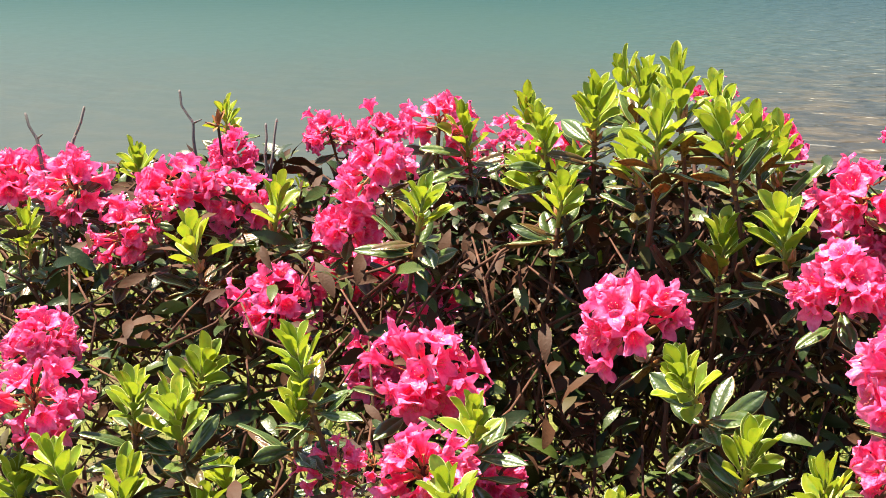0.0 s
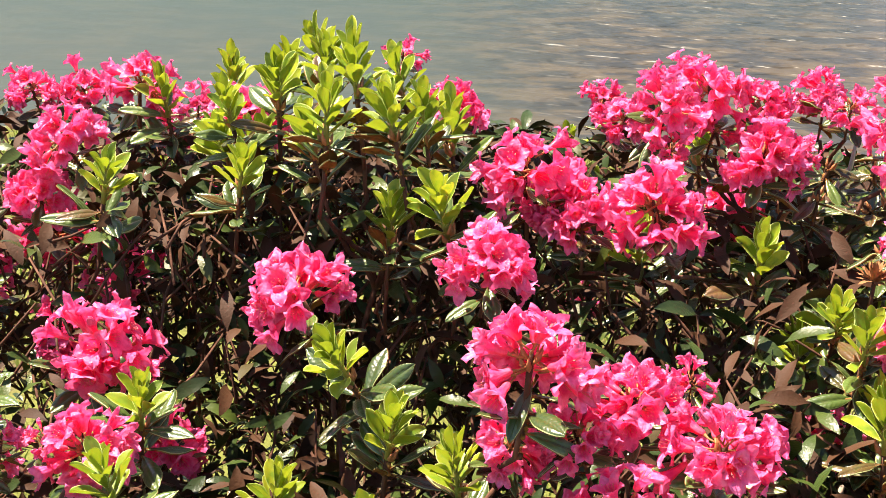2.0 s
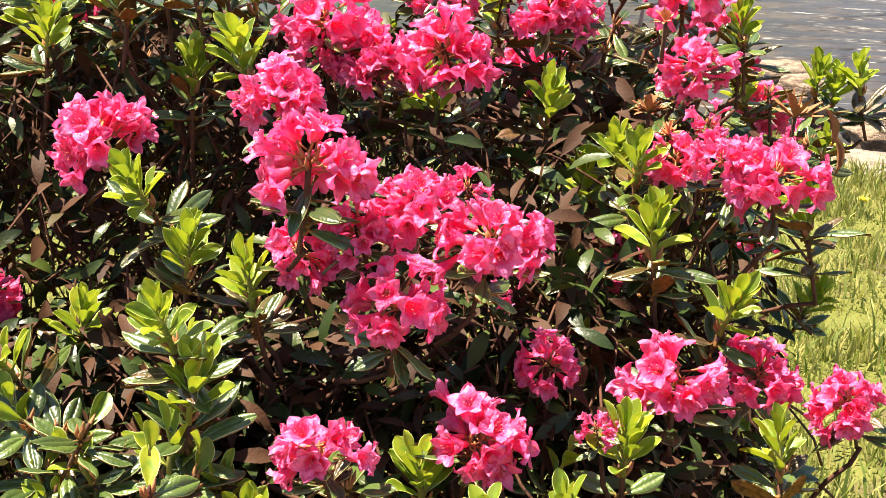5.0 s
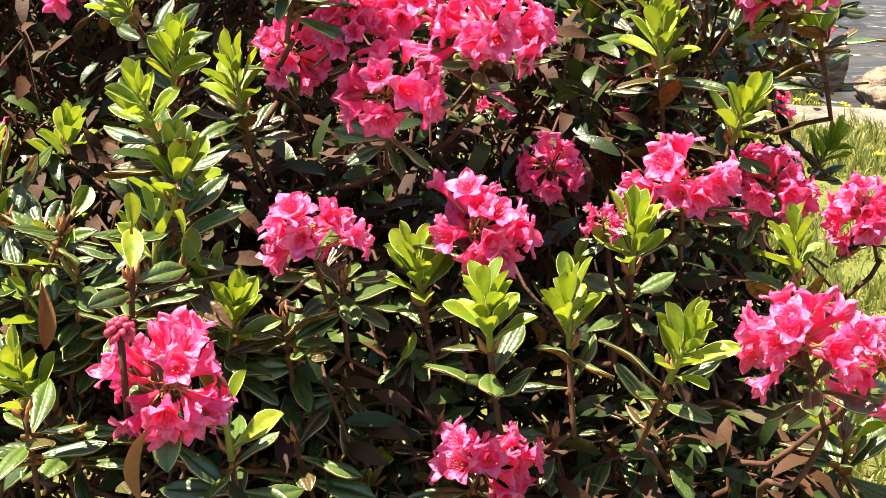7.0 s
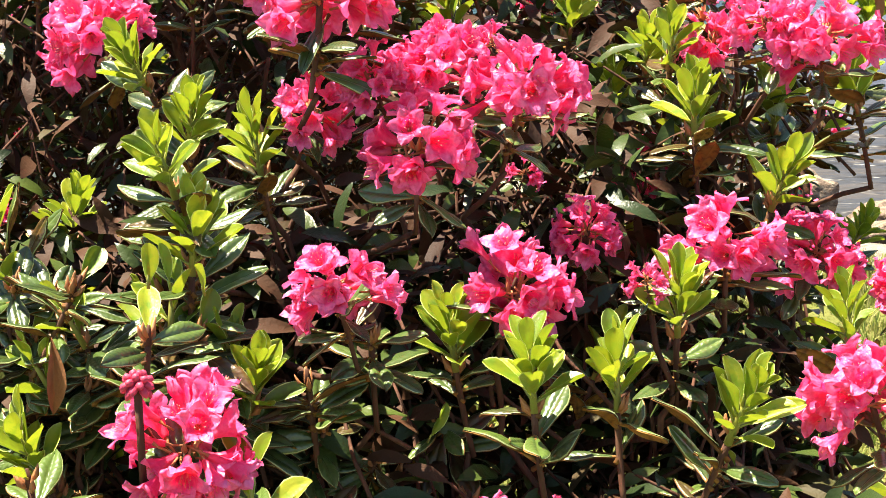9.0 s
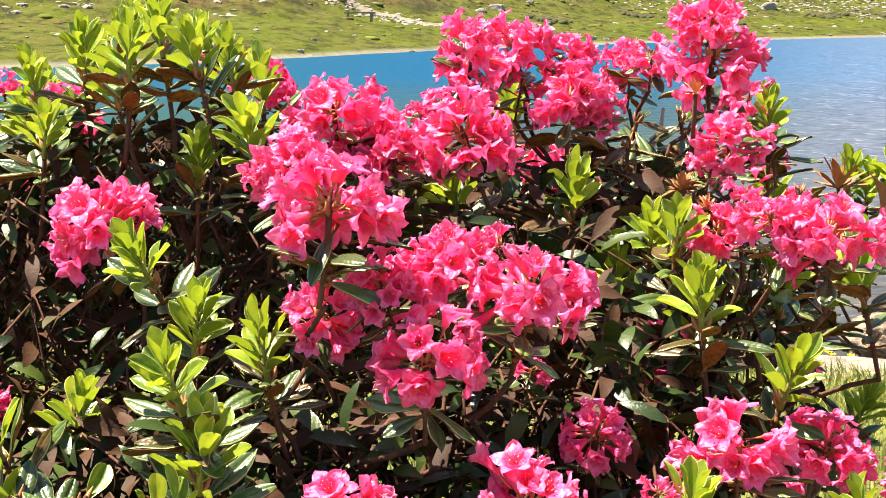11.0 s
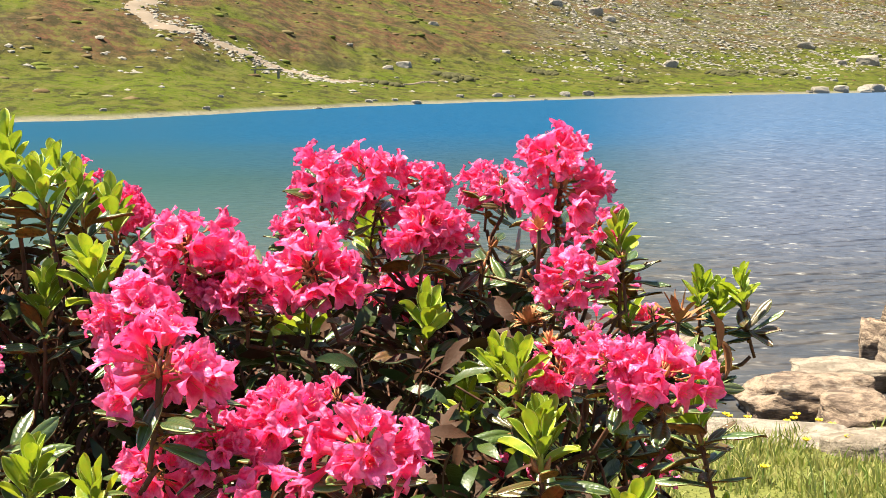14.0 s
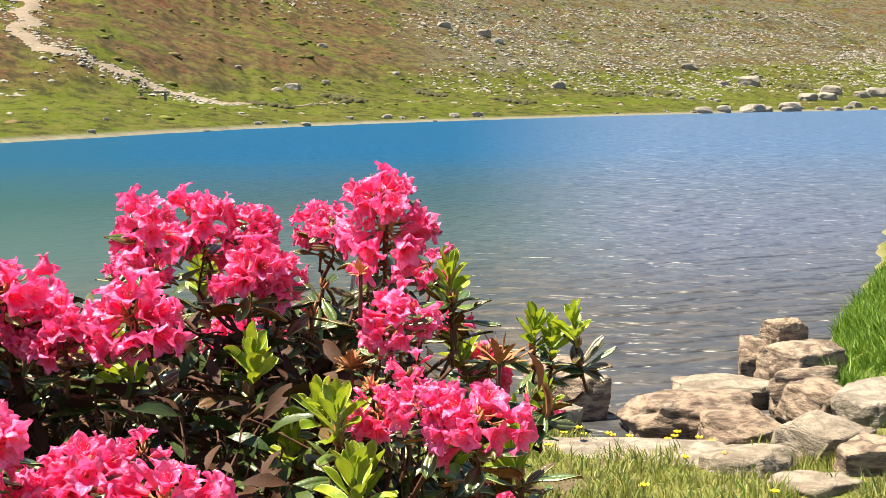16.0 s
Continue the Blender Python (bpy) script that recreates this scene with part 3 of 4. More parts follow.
def stone_mesh(size, seed, mat, cuts=9, sub=5, box=0.72, strata=0.0):
    """A broken block: a rounded box with split faces, strata ledges and pitted skin. size: full breadth, depth, height."""
    rng = random.Random(seed)
    bm = bmesh.new()
    bmesh.ops.create_icosphere(bm, subdivisions=sub, radius=1.0)
    p = np.array([v.co[:] for v in bm.verts])
    p /= (np.abs(p).max(axis=1) ** box)[:, None]
    for _ in range(cuts):
        n = np.array((rng.gauss(0, 1), rng.gauss(0, 1), rng.gauss(0.15, 0.8)))
        n /= np.linalg.norm(n)
        reach = rng.uniform(0.70, 0.93) * (p @ n).max()
        p -= np.outer(np.maximum(0, p @ n - reach) * 0.97, n)
    for v, q in zip(bm.verts, p):
        q = Vector(q)
        o = Vector((seed * 1.7, -seed, seed * 0.6))
        crack = max(0.0, 1 - 9 * abs(noise.noise(q * 1.5 + o)))
        ledge = strata * (0.5 + 0.5 * math.sin(9 * (q.z + 0.35 * q.x) + 2.5 * noise.noise(q * 1.3 + o)))
        k = 1 + 0.09 * noise.noise(q * 1.4 + o) - 0.055 * crack + 0.028 * noise.noise(q * 5 + o) + 0.012 * noise.noise(q * 14 + o) - 0.06 * ledge
        v.co = (q.x * k * size[0] * 0.5, q.y * k * size[1] * 0.5, q.z * k * size[2] * 0.5)
    me = bpy.data.meshes.new("stone")
    bm.to_mesh(me)
    bm.free()
    me.materials.append(mat)
    me.polygons.foreach_set("use_smooth", [sub > 3] * len(me.polygons))
    return me


def stone(x, y, z, size, rz, tilt, seed, mat, label, strata=0.0):
    ob = new("stone", stone_mesh(size, seed, mat, strata=strata))
    ob.matrix_world = pose(x, y, z, tilt, 0, rz)
    return tagged(ob, label, "stone", "stones along the bank")


# x, y, z of the middle, breadth, depth and height, turn, tilt
SHORE_STONES = [
    (1.98, 5.50, 0.045, (0.56, 0.38, 0.22), 4, -3, TAN, "broad flat-topped tan slab with a striped broken face", 1.0),
    (2.30, 5.92, 0.050, (0.52, 0.32, 0.14), 2, 0, GREY, "long flat grey stone slab lying in the water", 0.4),
    (2.72, 6.06, 0.120, (0.37, 0.32, 0.26), 24, 6, TAN, "rounded tan boulder with a dark shaded side", 0.3),
    (2.74, 6.30, 0.225, (0.18, 0.20, 0.20), 12, 0, TAN, "small angular tan stone on top of the heap", 0.2),
    (2.62, 6.36, 0.080, (0.17, 0.22, 0.28), -20, 10, TAN, "leaning brown stone standing in the water", 0.5),
    (2.56, 5.62, 0.090, (0.34, 0.28, 0.27), -18, -14, TAN, "tilted boulder with fanned stripes", 1.0),
    (2.08, 5.16, 0.050, (0.38, 0.32, 0.19), 10, 4, TAN, "low brown boulder with a cracked top", 0.4),
    (2.48, 5.36, 0.100, (0.30, 0.24, 0.20), 34, 10, TAN, "wedge-shaped tan stone between its neighbours", 0.7),
]
BANK_STONES = [
    (2.19, 4.66, 0.090, (0.31, 0.30, 0.30), 32, 12, GREY, "pale angular boulder with a flat lit face", 0.1),
    (2.66, 5.12, 0.120, (0.34, 0.32, 0.28), 0, 0, GREY, "smooth grey boulder beside the grass", 0.0),
    (2.29, 4.40, 0.090, (0.34, 0.30, 0.24), -10, 6, TAN, "cracked brown boulder on the bank", 0.6),
    (1.87, 4.54, 0.060, (0.27, 0.30, 0.21), 28, -8, GREY, "pale weathered stone half sunk in turf", 0.2),
    (1.97, 4.20, 0.060, (0.30, 0.26, 0.18), 10, 0, GREY, "light grey stone in the grass", 0.1),
    (1.42, 4.84, 0.040, (0.98, 0.44, 0.15), -5, 2, GREY, "long flat grey slab level with the turf", 0.1),
    (1.60, 5.84, 0.080, (0.25, 0.26, 0.24), 12, 0, TAN, "pale brown stone at the water's edge", 0.3),
    (1.58, 6.14, 0.100, (0.34, 0.28, 0.20), -10, 4, TAN, "dark brown stone standing in the shallows", 0.5),
    (1.46, 5.56, 0.050, (0.14, 0.14, 0.12), 20, 0, GREY, "small pale stone in the turf", 0.0),
]
for k, (x, y, z, size, rz, tilt, mat, label, strata) in enumerate(SHORE_STONES + BANK_STONES):
    stone(x, y, z, size, rz, tilt, 200 + k, mat, label, strata)


# ---- the far bank ----
def far_path():
    """A pale footpath that climbs the slope."""
    line = [(6.5, 86.4), (5.0, 85.2), (3.2, 83.6), (1.8, 82.2), (1.0, 81.8), (0.2, 81.2), (-2.0, 81.6), (-3.7, 81.3), (-5.1, 81.2), (-6.4, 81.0), (-8.0, 79.6), (-9.5, 79.6), (-10.7, 82.0), (-11.7, 85.0), (-11.2, 88.5), (-12.6, 92.5), (-12.3, 96.0), (-13.6, 101), (-14.0, 106), (-15, 112)]
    mid = []
    for (x0, y0), (x1, y1) in zip(line, line[1:]):
        for i in range(10):
            mid.append((x0 + (x1 - x0) * i / 10, y0 + (y1 - y0) * i / 10))
    v, f = [], []
    for i, (x, y) in enumerate(mid):
        w = 0.12 + 0.33 * smooth_step(20, 45, i) + 0.45 * smooth_step(40, 80, i) + 0.35 * noise.noise((i * 0.9, 2, 0))
        for s in (-1, -0.5, 0, 0.5, 1):
            w *= 1 + 0.25 * noise.noise((i * 1.7, s * 3, 4))
            px, py = x + 0.78 * s * w, y + 1.2 * s * w * (1 - 0.6 * smooth_step(105, 120, i))
            v.append((px, py, land(px, py) + 0.10 - 0.12 * abs(s)))
    for i in range(len(mid) - 1):
        for j in range(4):
            a = i * 5 + j
            f.append((a, a + 1, a + 6, a + 5))
    ob = new("footpath", mesh_of("footpath", v, f, [plain("trodden_gravel", (0.235, 0.182, 0.142), (0.130, 0.105, 0.075), 1.1, 0.95, 0.1, 0.6, 0.1)]))
    return tagged(ob, "pale trodden gravel path climbing the hillside", "path", kind="structure")


far_path()


def bench(x, y, rz):
    """A log bench without a back."""
    ob = tagged(new("bench"), "weathered grey wooden bench on the meadow by the path", "bench")
    ob.matrix_world = pose(x, y, land(x, y), 0, 0, rz)
    wood = plain("grey_wood", (0.20, 0.19, 0.14), (0.13, 0.12, 0.09), 6, 0.85)
    for name, size, at in (("seat", (1.7, 0.36, 0.07), (0, 0, 0.42)), ("leg", (0.12, 0.30, 0.46), (-0.62, 0, 0.17)), ("leg", (0.12, 0.30, 0.46), (0.62, 0, 0.17))):
        bm = bmesh.new()
        bmesh.ops.create_cube(bm, size=1.0)
        bmesh.ops.scale(bm, vec=size, verts=bm.verts)
        bmesh.ops.bevel(bm, geom=bm.edges[:], offset=0.012, segments=2, affect="EDGES")
        me = bpy.data.meshes.new(name)
        bm.to_mesh(me)
        bm.free()
        me.materials.append(wood)
        part(name, me, ob, Matrix.Translation(at))


bench(-3.5, 74.7, 4)
rng = random.Random(5)
for k in range(46):
    x = rng.uniform(-12, 66) if k < 30 else rng.uniform(34, 66)
    e = rng.uniform(-0.3, 1.6) if k % 3 else rng.uniform(2, 16)
    y = far_shore(x) + e
    w = rng.uniform(0.3, 0.85) * (1.25 if x > 40 else 0.55) * (1.0 if k % 3 else 0.6)
    ob = new("boulder", stone_mesh((w * 1.2, w, w * 0.7), 300 + k, FAR_STONE, cuts=7, sub=3))
    ob.matrix_world = pose(x, y, land(x, y) + 0.06 * w, 0, 0, rng.uniform(-30, 30))
    tagged(ob, "weathered pale boulder on the far shore", "boulder", "boulders of the far shore")


# larger boulders: x, y, breadth
for k, (x, y, w) in enumerate(((55.3, 140.7, 2.6), (52.0, 139.5, 1.3), (50.5, 146, 1.8), (55.7, 126.4, 2.0), (58.5, 128.5, 2.2), (61.2, 133.5, 2.6), (63.5, 131.0, 1.8), (66.4, 134.1, 2.6), (57.0, 119.0, 1.5), (38.0, 106.2, 1.5), (40.5, 108.3, 1.3), (44.0, 110.6, 1.9), (45.5, 112.0, 1.4), (48.5, 113.6, 2.2), (9.6, 81.0, 1.1), (12.0, 83.4, 0.7), (14.5, 86.2, 1.2), (16.3, 88.2, 1.5), (7.2, 78.5, 0.8), (1.8, 69.9, 0.7), (3.2, 72.0, 0.6), (-8.2, 50.5, 0.5), (-5.0, 55.6, 0.6), (7.5, 101, 1.2), (14, 112, 1.2), (30, 122, 1.7), (4.8, 93.8, 1.9), (3.6, 91.1, 1.3), (1.2, 96.4, 0.9), (8.6, 118.3, 1.6), (28.5, 150.2, 1.8), (29.5, 147.7, 1.5), (24.1, 150, 1.6))):
    w *= 0.85 if x > 20 else 0.50
    ob = new("boulder", stone_mesh((w * 1.1, w * 0.8, w * 0.62), 360 + k, FAR_STONE, cuts=7, sub=3))
    ob.matrix_world = pose(x, y, land(x, y) + 0.10 * w, 0, 0, 37 * k % 60 - 30)
    tagged(ob, "large pale weathered boulder on the far meadow" if w > 1.6 else "weathered pale boulder on the far shore", "boulder", "boulders of the far shore")


def scatter(name, label, category, count, place, mat, size, flat, seed, sub=1):
    rng = random.Random(seed)
    s = Soup()
    bm = bmesh.new()
    bmesh.ops.create_icosphere(bm, subdivisions=sub, radius=1.0)
    vs, fs = [v.co.copy() for v in bm.verts], [[v.index for v in f.verts] for f in bm.faces]
    bm.free()
    for _ in range(count):
        x, y = place(rng)
        r = size * rng.uniform(0.4, 1.3) ** 1.5
        pts = [v * (1 + rng.uniform(-0.3, 0.3) / sub) for v in vs]
        m = Matrix.Translation((x, y, land(x, y) - 0.14 * r)) @ Matrix.Rotation(rng.uniform(0, 6), 4, "Z") @ Matrix.Diagonal((r * rng.uniform(0.8, 1.5), r, r * flat, 1))
        s.add([m @ p for p in pts], fs)
    ob = new(name, s.mesh(name, mat, smooth=sub > 1))
    return tagged(ob, label, category, kind="stuff")


def scree_spot(rng):
    while True:
        x, e = rng.uniform(-25, 90), rng.uniform(6, 75)
        d = noise.noise((x * 0.06, e * 0.06, 8)) + 0.9 * smooth_step(8, 26, x - 0.1 * e) * smooth_step(14, 26, e) - 0.35
        if rng.random() < 0.12 * smooth_step(8, 18, e) + d * smooth_step(11, 20, e) + 0.02:
            return x, far_shore(x) + e


def shrub_spot(rng):
    x, e = rng.uniform(-25, 80), rng.uniform(5, 80)
    return x, far_shore(x) + e


def mound_spot(rng):
    x, y, r = rng.choice(((42.5, 129.2, 1.3), (37, 122, 1.6), (34, 119, 1.2), (61, 141, 1.5), (8, 92, 1.4), (22, 104, 1.3), (16, 106, 1.1), (3, 83, 1.0)))
    return x + rng.gauss(0, 0.5 * r), y + rng.gauss(0, 0.5 * r)


def path_spot(rng):
    t = rng.random()
    x = np.interp(t, [0, 0.25, 0.5, 0.7, 1], [0.5, -4, -8, -11, -14])
    y = np.interp(t, [0, 0.25, 0.5, 0.7, 1], [81, 81.3, 79.6, 84, 104])
    return float(x) + rng.gauss(0, 0.9), float(y) + rng.gauss(0, 1.3)


def tuft_material():
    m = Mat("tussock")
    c = m.ramp(m.island(), (0.0, (0.055, 0.060, 0.018)), (0.35, (0.085, 0.100, 0.018)), (0.65, (0.120, 0.125, 0.028)), (0.8, (0.105, 0.062, 0.034)), (1.0, (0.15, 0.13, 0.060)))
    m.base(c, 0.95, 0.1)
    return m.m


scatter("scree", "loose grey stones scattered over the hillside", "scree", 9500, scree_spot, FAR_STONE, 0.19, 0.5, 6)
scatter("juniper", "low dark juniper mats on the far meadow", "dwarf shrub", 700, mound_spot, plain("juniper_needles", (0.045, 0.046, 0.020), (0.075, 0.068, 0.032), 3, 0.95, 0.1), 0.24, 0.9, 9, 2)
scatter("path_rubble", "pale rubble lying along the hillside path", "rubble", 1000, path_spot, FAR_STONE, 0.15, 0.5, 8)
scatter("tussock", "grass tussocks and dwarf shrubs covering the slope", "tussock", 1300, shrub_spot, tuft_material(), 0.28, 0.42, 7, 2)

# ---- grass and small flowers on the near bank ----
def grass_material(name, a, b):
    m = Mat(name)
    c = m.mix(m.island(), a, b)
    m.base(c, 0.55, 0.35)
    return m.translucent(c, 0.3).m


def grass(name, label, count, place, height, mat, seed, broad=1.0):
    rng = random.Random(seed)
    v, f = [], []
    for _ in range(count):
        x, y = place(rng)
        z = land(x, y)
        h = height * rng.uniform(0.4, 1.3) * (0.8 + 0.9 * broad * max(-0.4, noise.noise((x * 5, y * 5, 7))))
        a, w = rng.uniform(0, 6.28), rng.uniform(0.0012, 0.0026) * broad
        lean = Vector((rng.gauss(0, 0.35), rng.gauss(0, 0.35), 0)) * h
        s = Vector((math.cos(a), math.sin(a), 0)) * w
        p0 = Vector((x, y, z - 0.01))
        p1 = p0 + lean * 0.35 + Vector((0, 0, h * 0.6))
        p2 = p0 + lean + Vector((0, 0, h))
        k = len(v)
        v += [tuple(p0 - s), tuple(p0 + s), tuple(p1 + s * 0.8), tuple(p1 - s * 0.8), tuple(p2)]
        f += [(k, k + 1, k + 2, k + 3), (k + 3, k + 2, k + 4)]
    ob = new(name, mesh_of(name, v, f, [mat]))
    return tagged(ob, label, "grass", kind="stuff")


def turf_spot(rng):
    while True:
        x = rng.uniform(-0.1, 2.9)
        y = rng.uniform(1.0, near_shore(x) - 0.12)
        fade = smooth_step(1.0, 3.0, y + 0.8 * noise.noise((x * 1.3, y * 1.3, 5))) * smooth_step(-0.1, 0.5, x)
        if rng.random() < fade and noise.noise((x * 2.5, y * 2.5, 1)) + rng.uniform(-0.5, 0.9) > 0:
            return x, y


def meadow_spot(rng):
    while True:
        x, y = rng.gauss(-0.3, 2.4), rng.uniform(-3.5, 5.4)
        if y < near_shore(x) - 0.3 and noise.noise((x * 2.5, y * 2.5, 1)) + rng.uniform(-0.5, 0.9) > 0:
            return x, y


def bank_spot(rng):
    x = 2.60 + 3.3 * rng.random() ** 1.5
    return x, near_shore(x) - abs(rng.gauss(0, 0.7)) - 0.02


grass("turf", "short sunlit yellow-green turf on the bank", 66000, turf_spot, 0.048, grass_material("turf_blade", (0.17, 0.215, 0.030), (0.42, 0.37, 0.135)), 11, 1.6)
grass("meadow_grass", "short green and straw-coloured grass round the shrubs", 60000, meadow_spot, 0.08, grass_material("meadow_blade", (0.10, 0.17, 0.02), (0.26, 0.27, 0.08)), 13, 1.6)
grass("bank_grass", "lush long green grass on the lake bank", 34000, bank_spot, 0.085, grass_material("lush_blade", (0.05, 0.13, 0.010), (0.22, 0.33, 0.04)), 12, 1.7)

YELLOW = plain("yellow_petal", (0.85, 0.55, 0.01), (0.90, 0.68, 0.02), 300, 0.4)


def buttercup(x, y, h, rng):
    z = land(x, y)
    thing = tagged(new("buttercup"), "small yellow wild flower on a thin stalk in turf", "wild flower", "yellow flowers of the bank")
    thing.matrix_world = Matrix.Translation((x, y, z))
    s = Soup()
    top = Vector((rng.gauss(0, 0.008), rng.gauss(0, 0.008), h))
    s.tube([(0, 0, -0.01), top * 0.5 + Vector((0.003, 0, 0)), top], [0.0012, 0.001, 0.0009], 5)
    part("stalk", s.mesh("stalk", GREEN_STEM), thing)
    s = Soup()
    for i in range(6):
        m = Matrix.Translation(top) @ Matrix.Rotation(i * 1.047, 4, "Z") @ Matrix.Rotation(0.5, 4, "X")
        v, f = leaf_sheet(0.019, 0.016, rng, 5, (-1, -0.5, 0, 0.5, 1), 0.3, -0.1)
        s.add(v, f, 0, m)
    part("blossom", s.mesh("blossom", YELLOW), thing)


rng = random.Random(21)
for k in range(26):
    x = rng.uniform(1.0, 1.95)
    y = 5.12 + rng.gauss(0, 0.13) if k < 20 else rng.uniform(4.0, 4.9)
    buttercup(x, y, rng.uniform(0.03, 0.07), rng)


# ---- the rhododendron thicket ----
def shrub(label, foot):
    ob = new("rhododendron_shrub")
    ob.matrix_world = Matrix.Translation((foot[0], foot[1], land(foot[0], foot[1])))
    tagged(ob, label, "shrub", "alpine rose thicket")
    return ob


SHRUBS = {
    "far": shrub("wide alpine rose shrub in full pink bloom with bare twig tips", (-0.48, 0.95)),
    "crest": shrub("alpine rose shrub crowned with fresh yellow-green leaves", (-0.16, 0.90)),
    "bloom": shrub("alpine rose shrub heavy with pink flower clusters", (0.08, 0.88)),
    "front": shrub("low leafy front of the alpine rose thicket with scattered blooms", (0.03, 0.66)),
}

# x, y, z of the flower clusters' middles, shrub by shrub, and their size
FAR_CLUSTERS = [
    (-0.428, 0.83, 1.27, 1), (-0.398, 0.923, 1.299, 0.75), (-0.33, 0.791, 1.301, 0.95), (-0.34, 0.785, 1.268, 0.9), (-0.31, 0.893, 1.314, 1.05),
    (-0.376, 0.748, 1.233, 1.1), (-0.351, 0.831, 1.227, 1), (-0.293, 0.785, 1.222, 1.05), (-0.312, 0.739, 1.198, 0.85), (-0.259, 0.649, 1.229, 1.08),
    (-0.289, 0.574, 1.203, 0.6), (-0.241, 0.567, 1.212, 0.9), (-0.228, 0.662, 1.17, 0.85), (-0.528, 0.806, 1.282, 1.1), (-0.484, 0.779, 1.259, 1),
    (-0.462, 0.812, 1.283, 1.1), (-0.486, 0.673, 1.222, 0.9), (-0.45, 0.606, 1.216, 1), (-0.583, 0.826, 1.28, 1.1), (-0.488, 0.966, 1.27, 0.9),
    (-0.273, 0.597, 1.2, 0.5), (-0.364, 0.93, 1.297, 0.75), (-0.276, 0.562, 1.218, 0.45), (-0.461, 0.767, 1.274, 0.6),
]
CREST_CLUSTERS = [
    (-0.254, 0.827, 1.314, 0.6), (-0.23, 0.863, 1.303, 1), (-0.098, 0.838, 1.32, 0.85), (-0.138, 0.905, 1.334, 0.55), (-0.164, 0.66, 1.262, 1.05),
    (-0.25, 0.86, 1.25, 0.4), (-0.3, 0.93, 1.28, 0.5),
]
BLOOM_CLUSTERS = [
    (-0.053, 0.746, 1.31, 1.08), (-0.035, 0.74, 1.29, 0.8), (-0.005, 1.05, 1.28, 0.7), (0.026, 0.765, 1.340, 0.92), (0.048, 0.799, 1.343, 0.90),
    (0.081, 0.776, 1.314, 1.0), (0.075, 0.838, 1.266, 0.95), (-0.06, 0.639, 1.29, 0.88), (0.155, 0.749, 1.339, 1.15), (0.150, 0.757, 1.354, 0.8),
    (0.127, 0.874, 1.328, 0.75), (0.153, 0.706, 1.296, 0.82), (0.15, 0.721, 1.279, 0.5), (0.188, 0.806, 1.309, 0.6), (0.028, 0.762, 1.315, 0.5),
    (0.084, 0.801, 1.336, 0.62),
]
BLOOM_CLUSTERS_MORE = [
    (0.137, 0.656, 1.254, 0.7), (0.179, 0.611, 1.261, 0.95), (0.155, 0.62, 1.265, 0.7), (0.235, 0.873, 1.232, 0.8), (0.015, 0.712, 1.3, 1.1),
    (0.055, 1.066, 1.3, 0.9), (0.205, 0.83, 1.268, 0.5), (0.055, 0.8, 1.32, 0.6), (0.098, 0.789, 1.306, 0.72), (0.130, 0.805, 1.335, 0.6),
    (0.01, 0.9, 1.3, 0.7), (-0.02, 0.73, 1.29, 0.9), (0.09, 0.93, 1.312, 0.5), (0.158, 0.668, 1.27, 0.5), (0.338, 1.154, 1.140, 0.7),
]
FRONT_CLUSTERS = [
    (-0.04, 0.534, 1.287, 1.05), (-0.022, 0.544, 1.249, 0.7), (0.004, 0.563, 1.258, 0.88), (0.042, 0.537, 1.249, 1), (-0.003, 0.513, 1.23, 0.95),
    (-0.045, 0.553, 1.236, 0.68), (0.029, 0.579, 1.259, 0.5), (-0.034, 0.459, 1.185, 0.84), (-0.075, 0.399, 1.152, 0.96), (0.035, 0.488, 1.178, 0.92),
    (0.069, 0.55, 1.184, 0.62), (0.126, 0.544, 1.183, 1.02), (0.176, 0.579, 1.168, 0.82), (0.15, 0.432, 1.155, 0.98), (0.212, 0.567, 1.159, 0.8),
    (0.038, 0.445, 1.094, 0.82), (0.245, 0.91, 1.128, 0.8), (0.112, 0.677, 1.19, 0.7), (0.045, 0.59, 1.2, 0.38), (0.195, 0.45, 1.135, 0.9),
    (0.085, 0.501, 1.174, 0.4),
]
CLUSTERS = {"far": FAR_CLUSTERS, "crest": CREST_CLUSTERS, "bloom": BLOOM_CLUSTERS + BLOOM_CLUSTERS_MORE, "front": FRONT_CLUSTERS}
# x, y, z of the middles of the fresh candles
FAR_SHOOTS = [
    (-0.504, 1.003, 1.29), (-0.39, 0.808, 1.273), (-0.282, 0.743, 1.292), (-0.289, 0.871, 1.31), (-0.426, 0.752, 1.262), (-0.296, 0.565, 1.262),
    (-0.296, 0.57, 1.236), (-0.38, 0.62, 1.208), (-0.405, 0.626, 1.211), (-0.226, 0.611, 1.22), (-0.224, 0.545, 1.213), (-0.419, 0.566, 1.199),
    (-0.388, 0.58, 1.184), (-0.373, 0.657, 1.158), (-0.525, 0.891, 1.275), (-0.544, 0.775, 1.255), (-0.392, 0.69, 1.204), (-0.36, 0.6, 1.165),
    (-0.46, 0.6, 1.17),
]
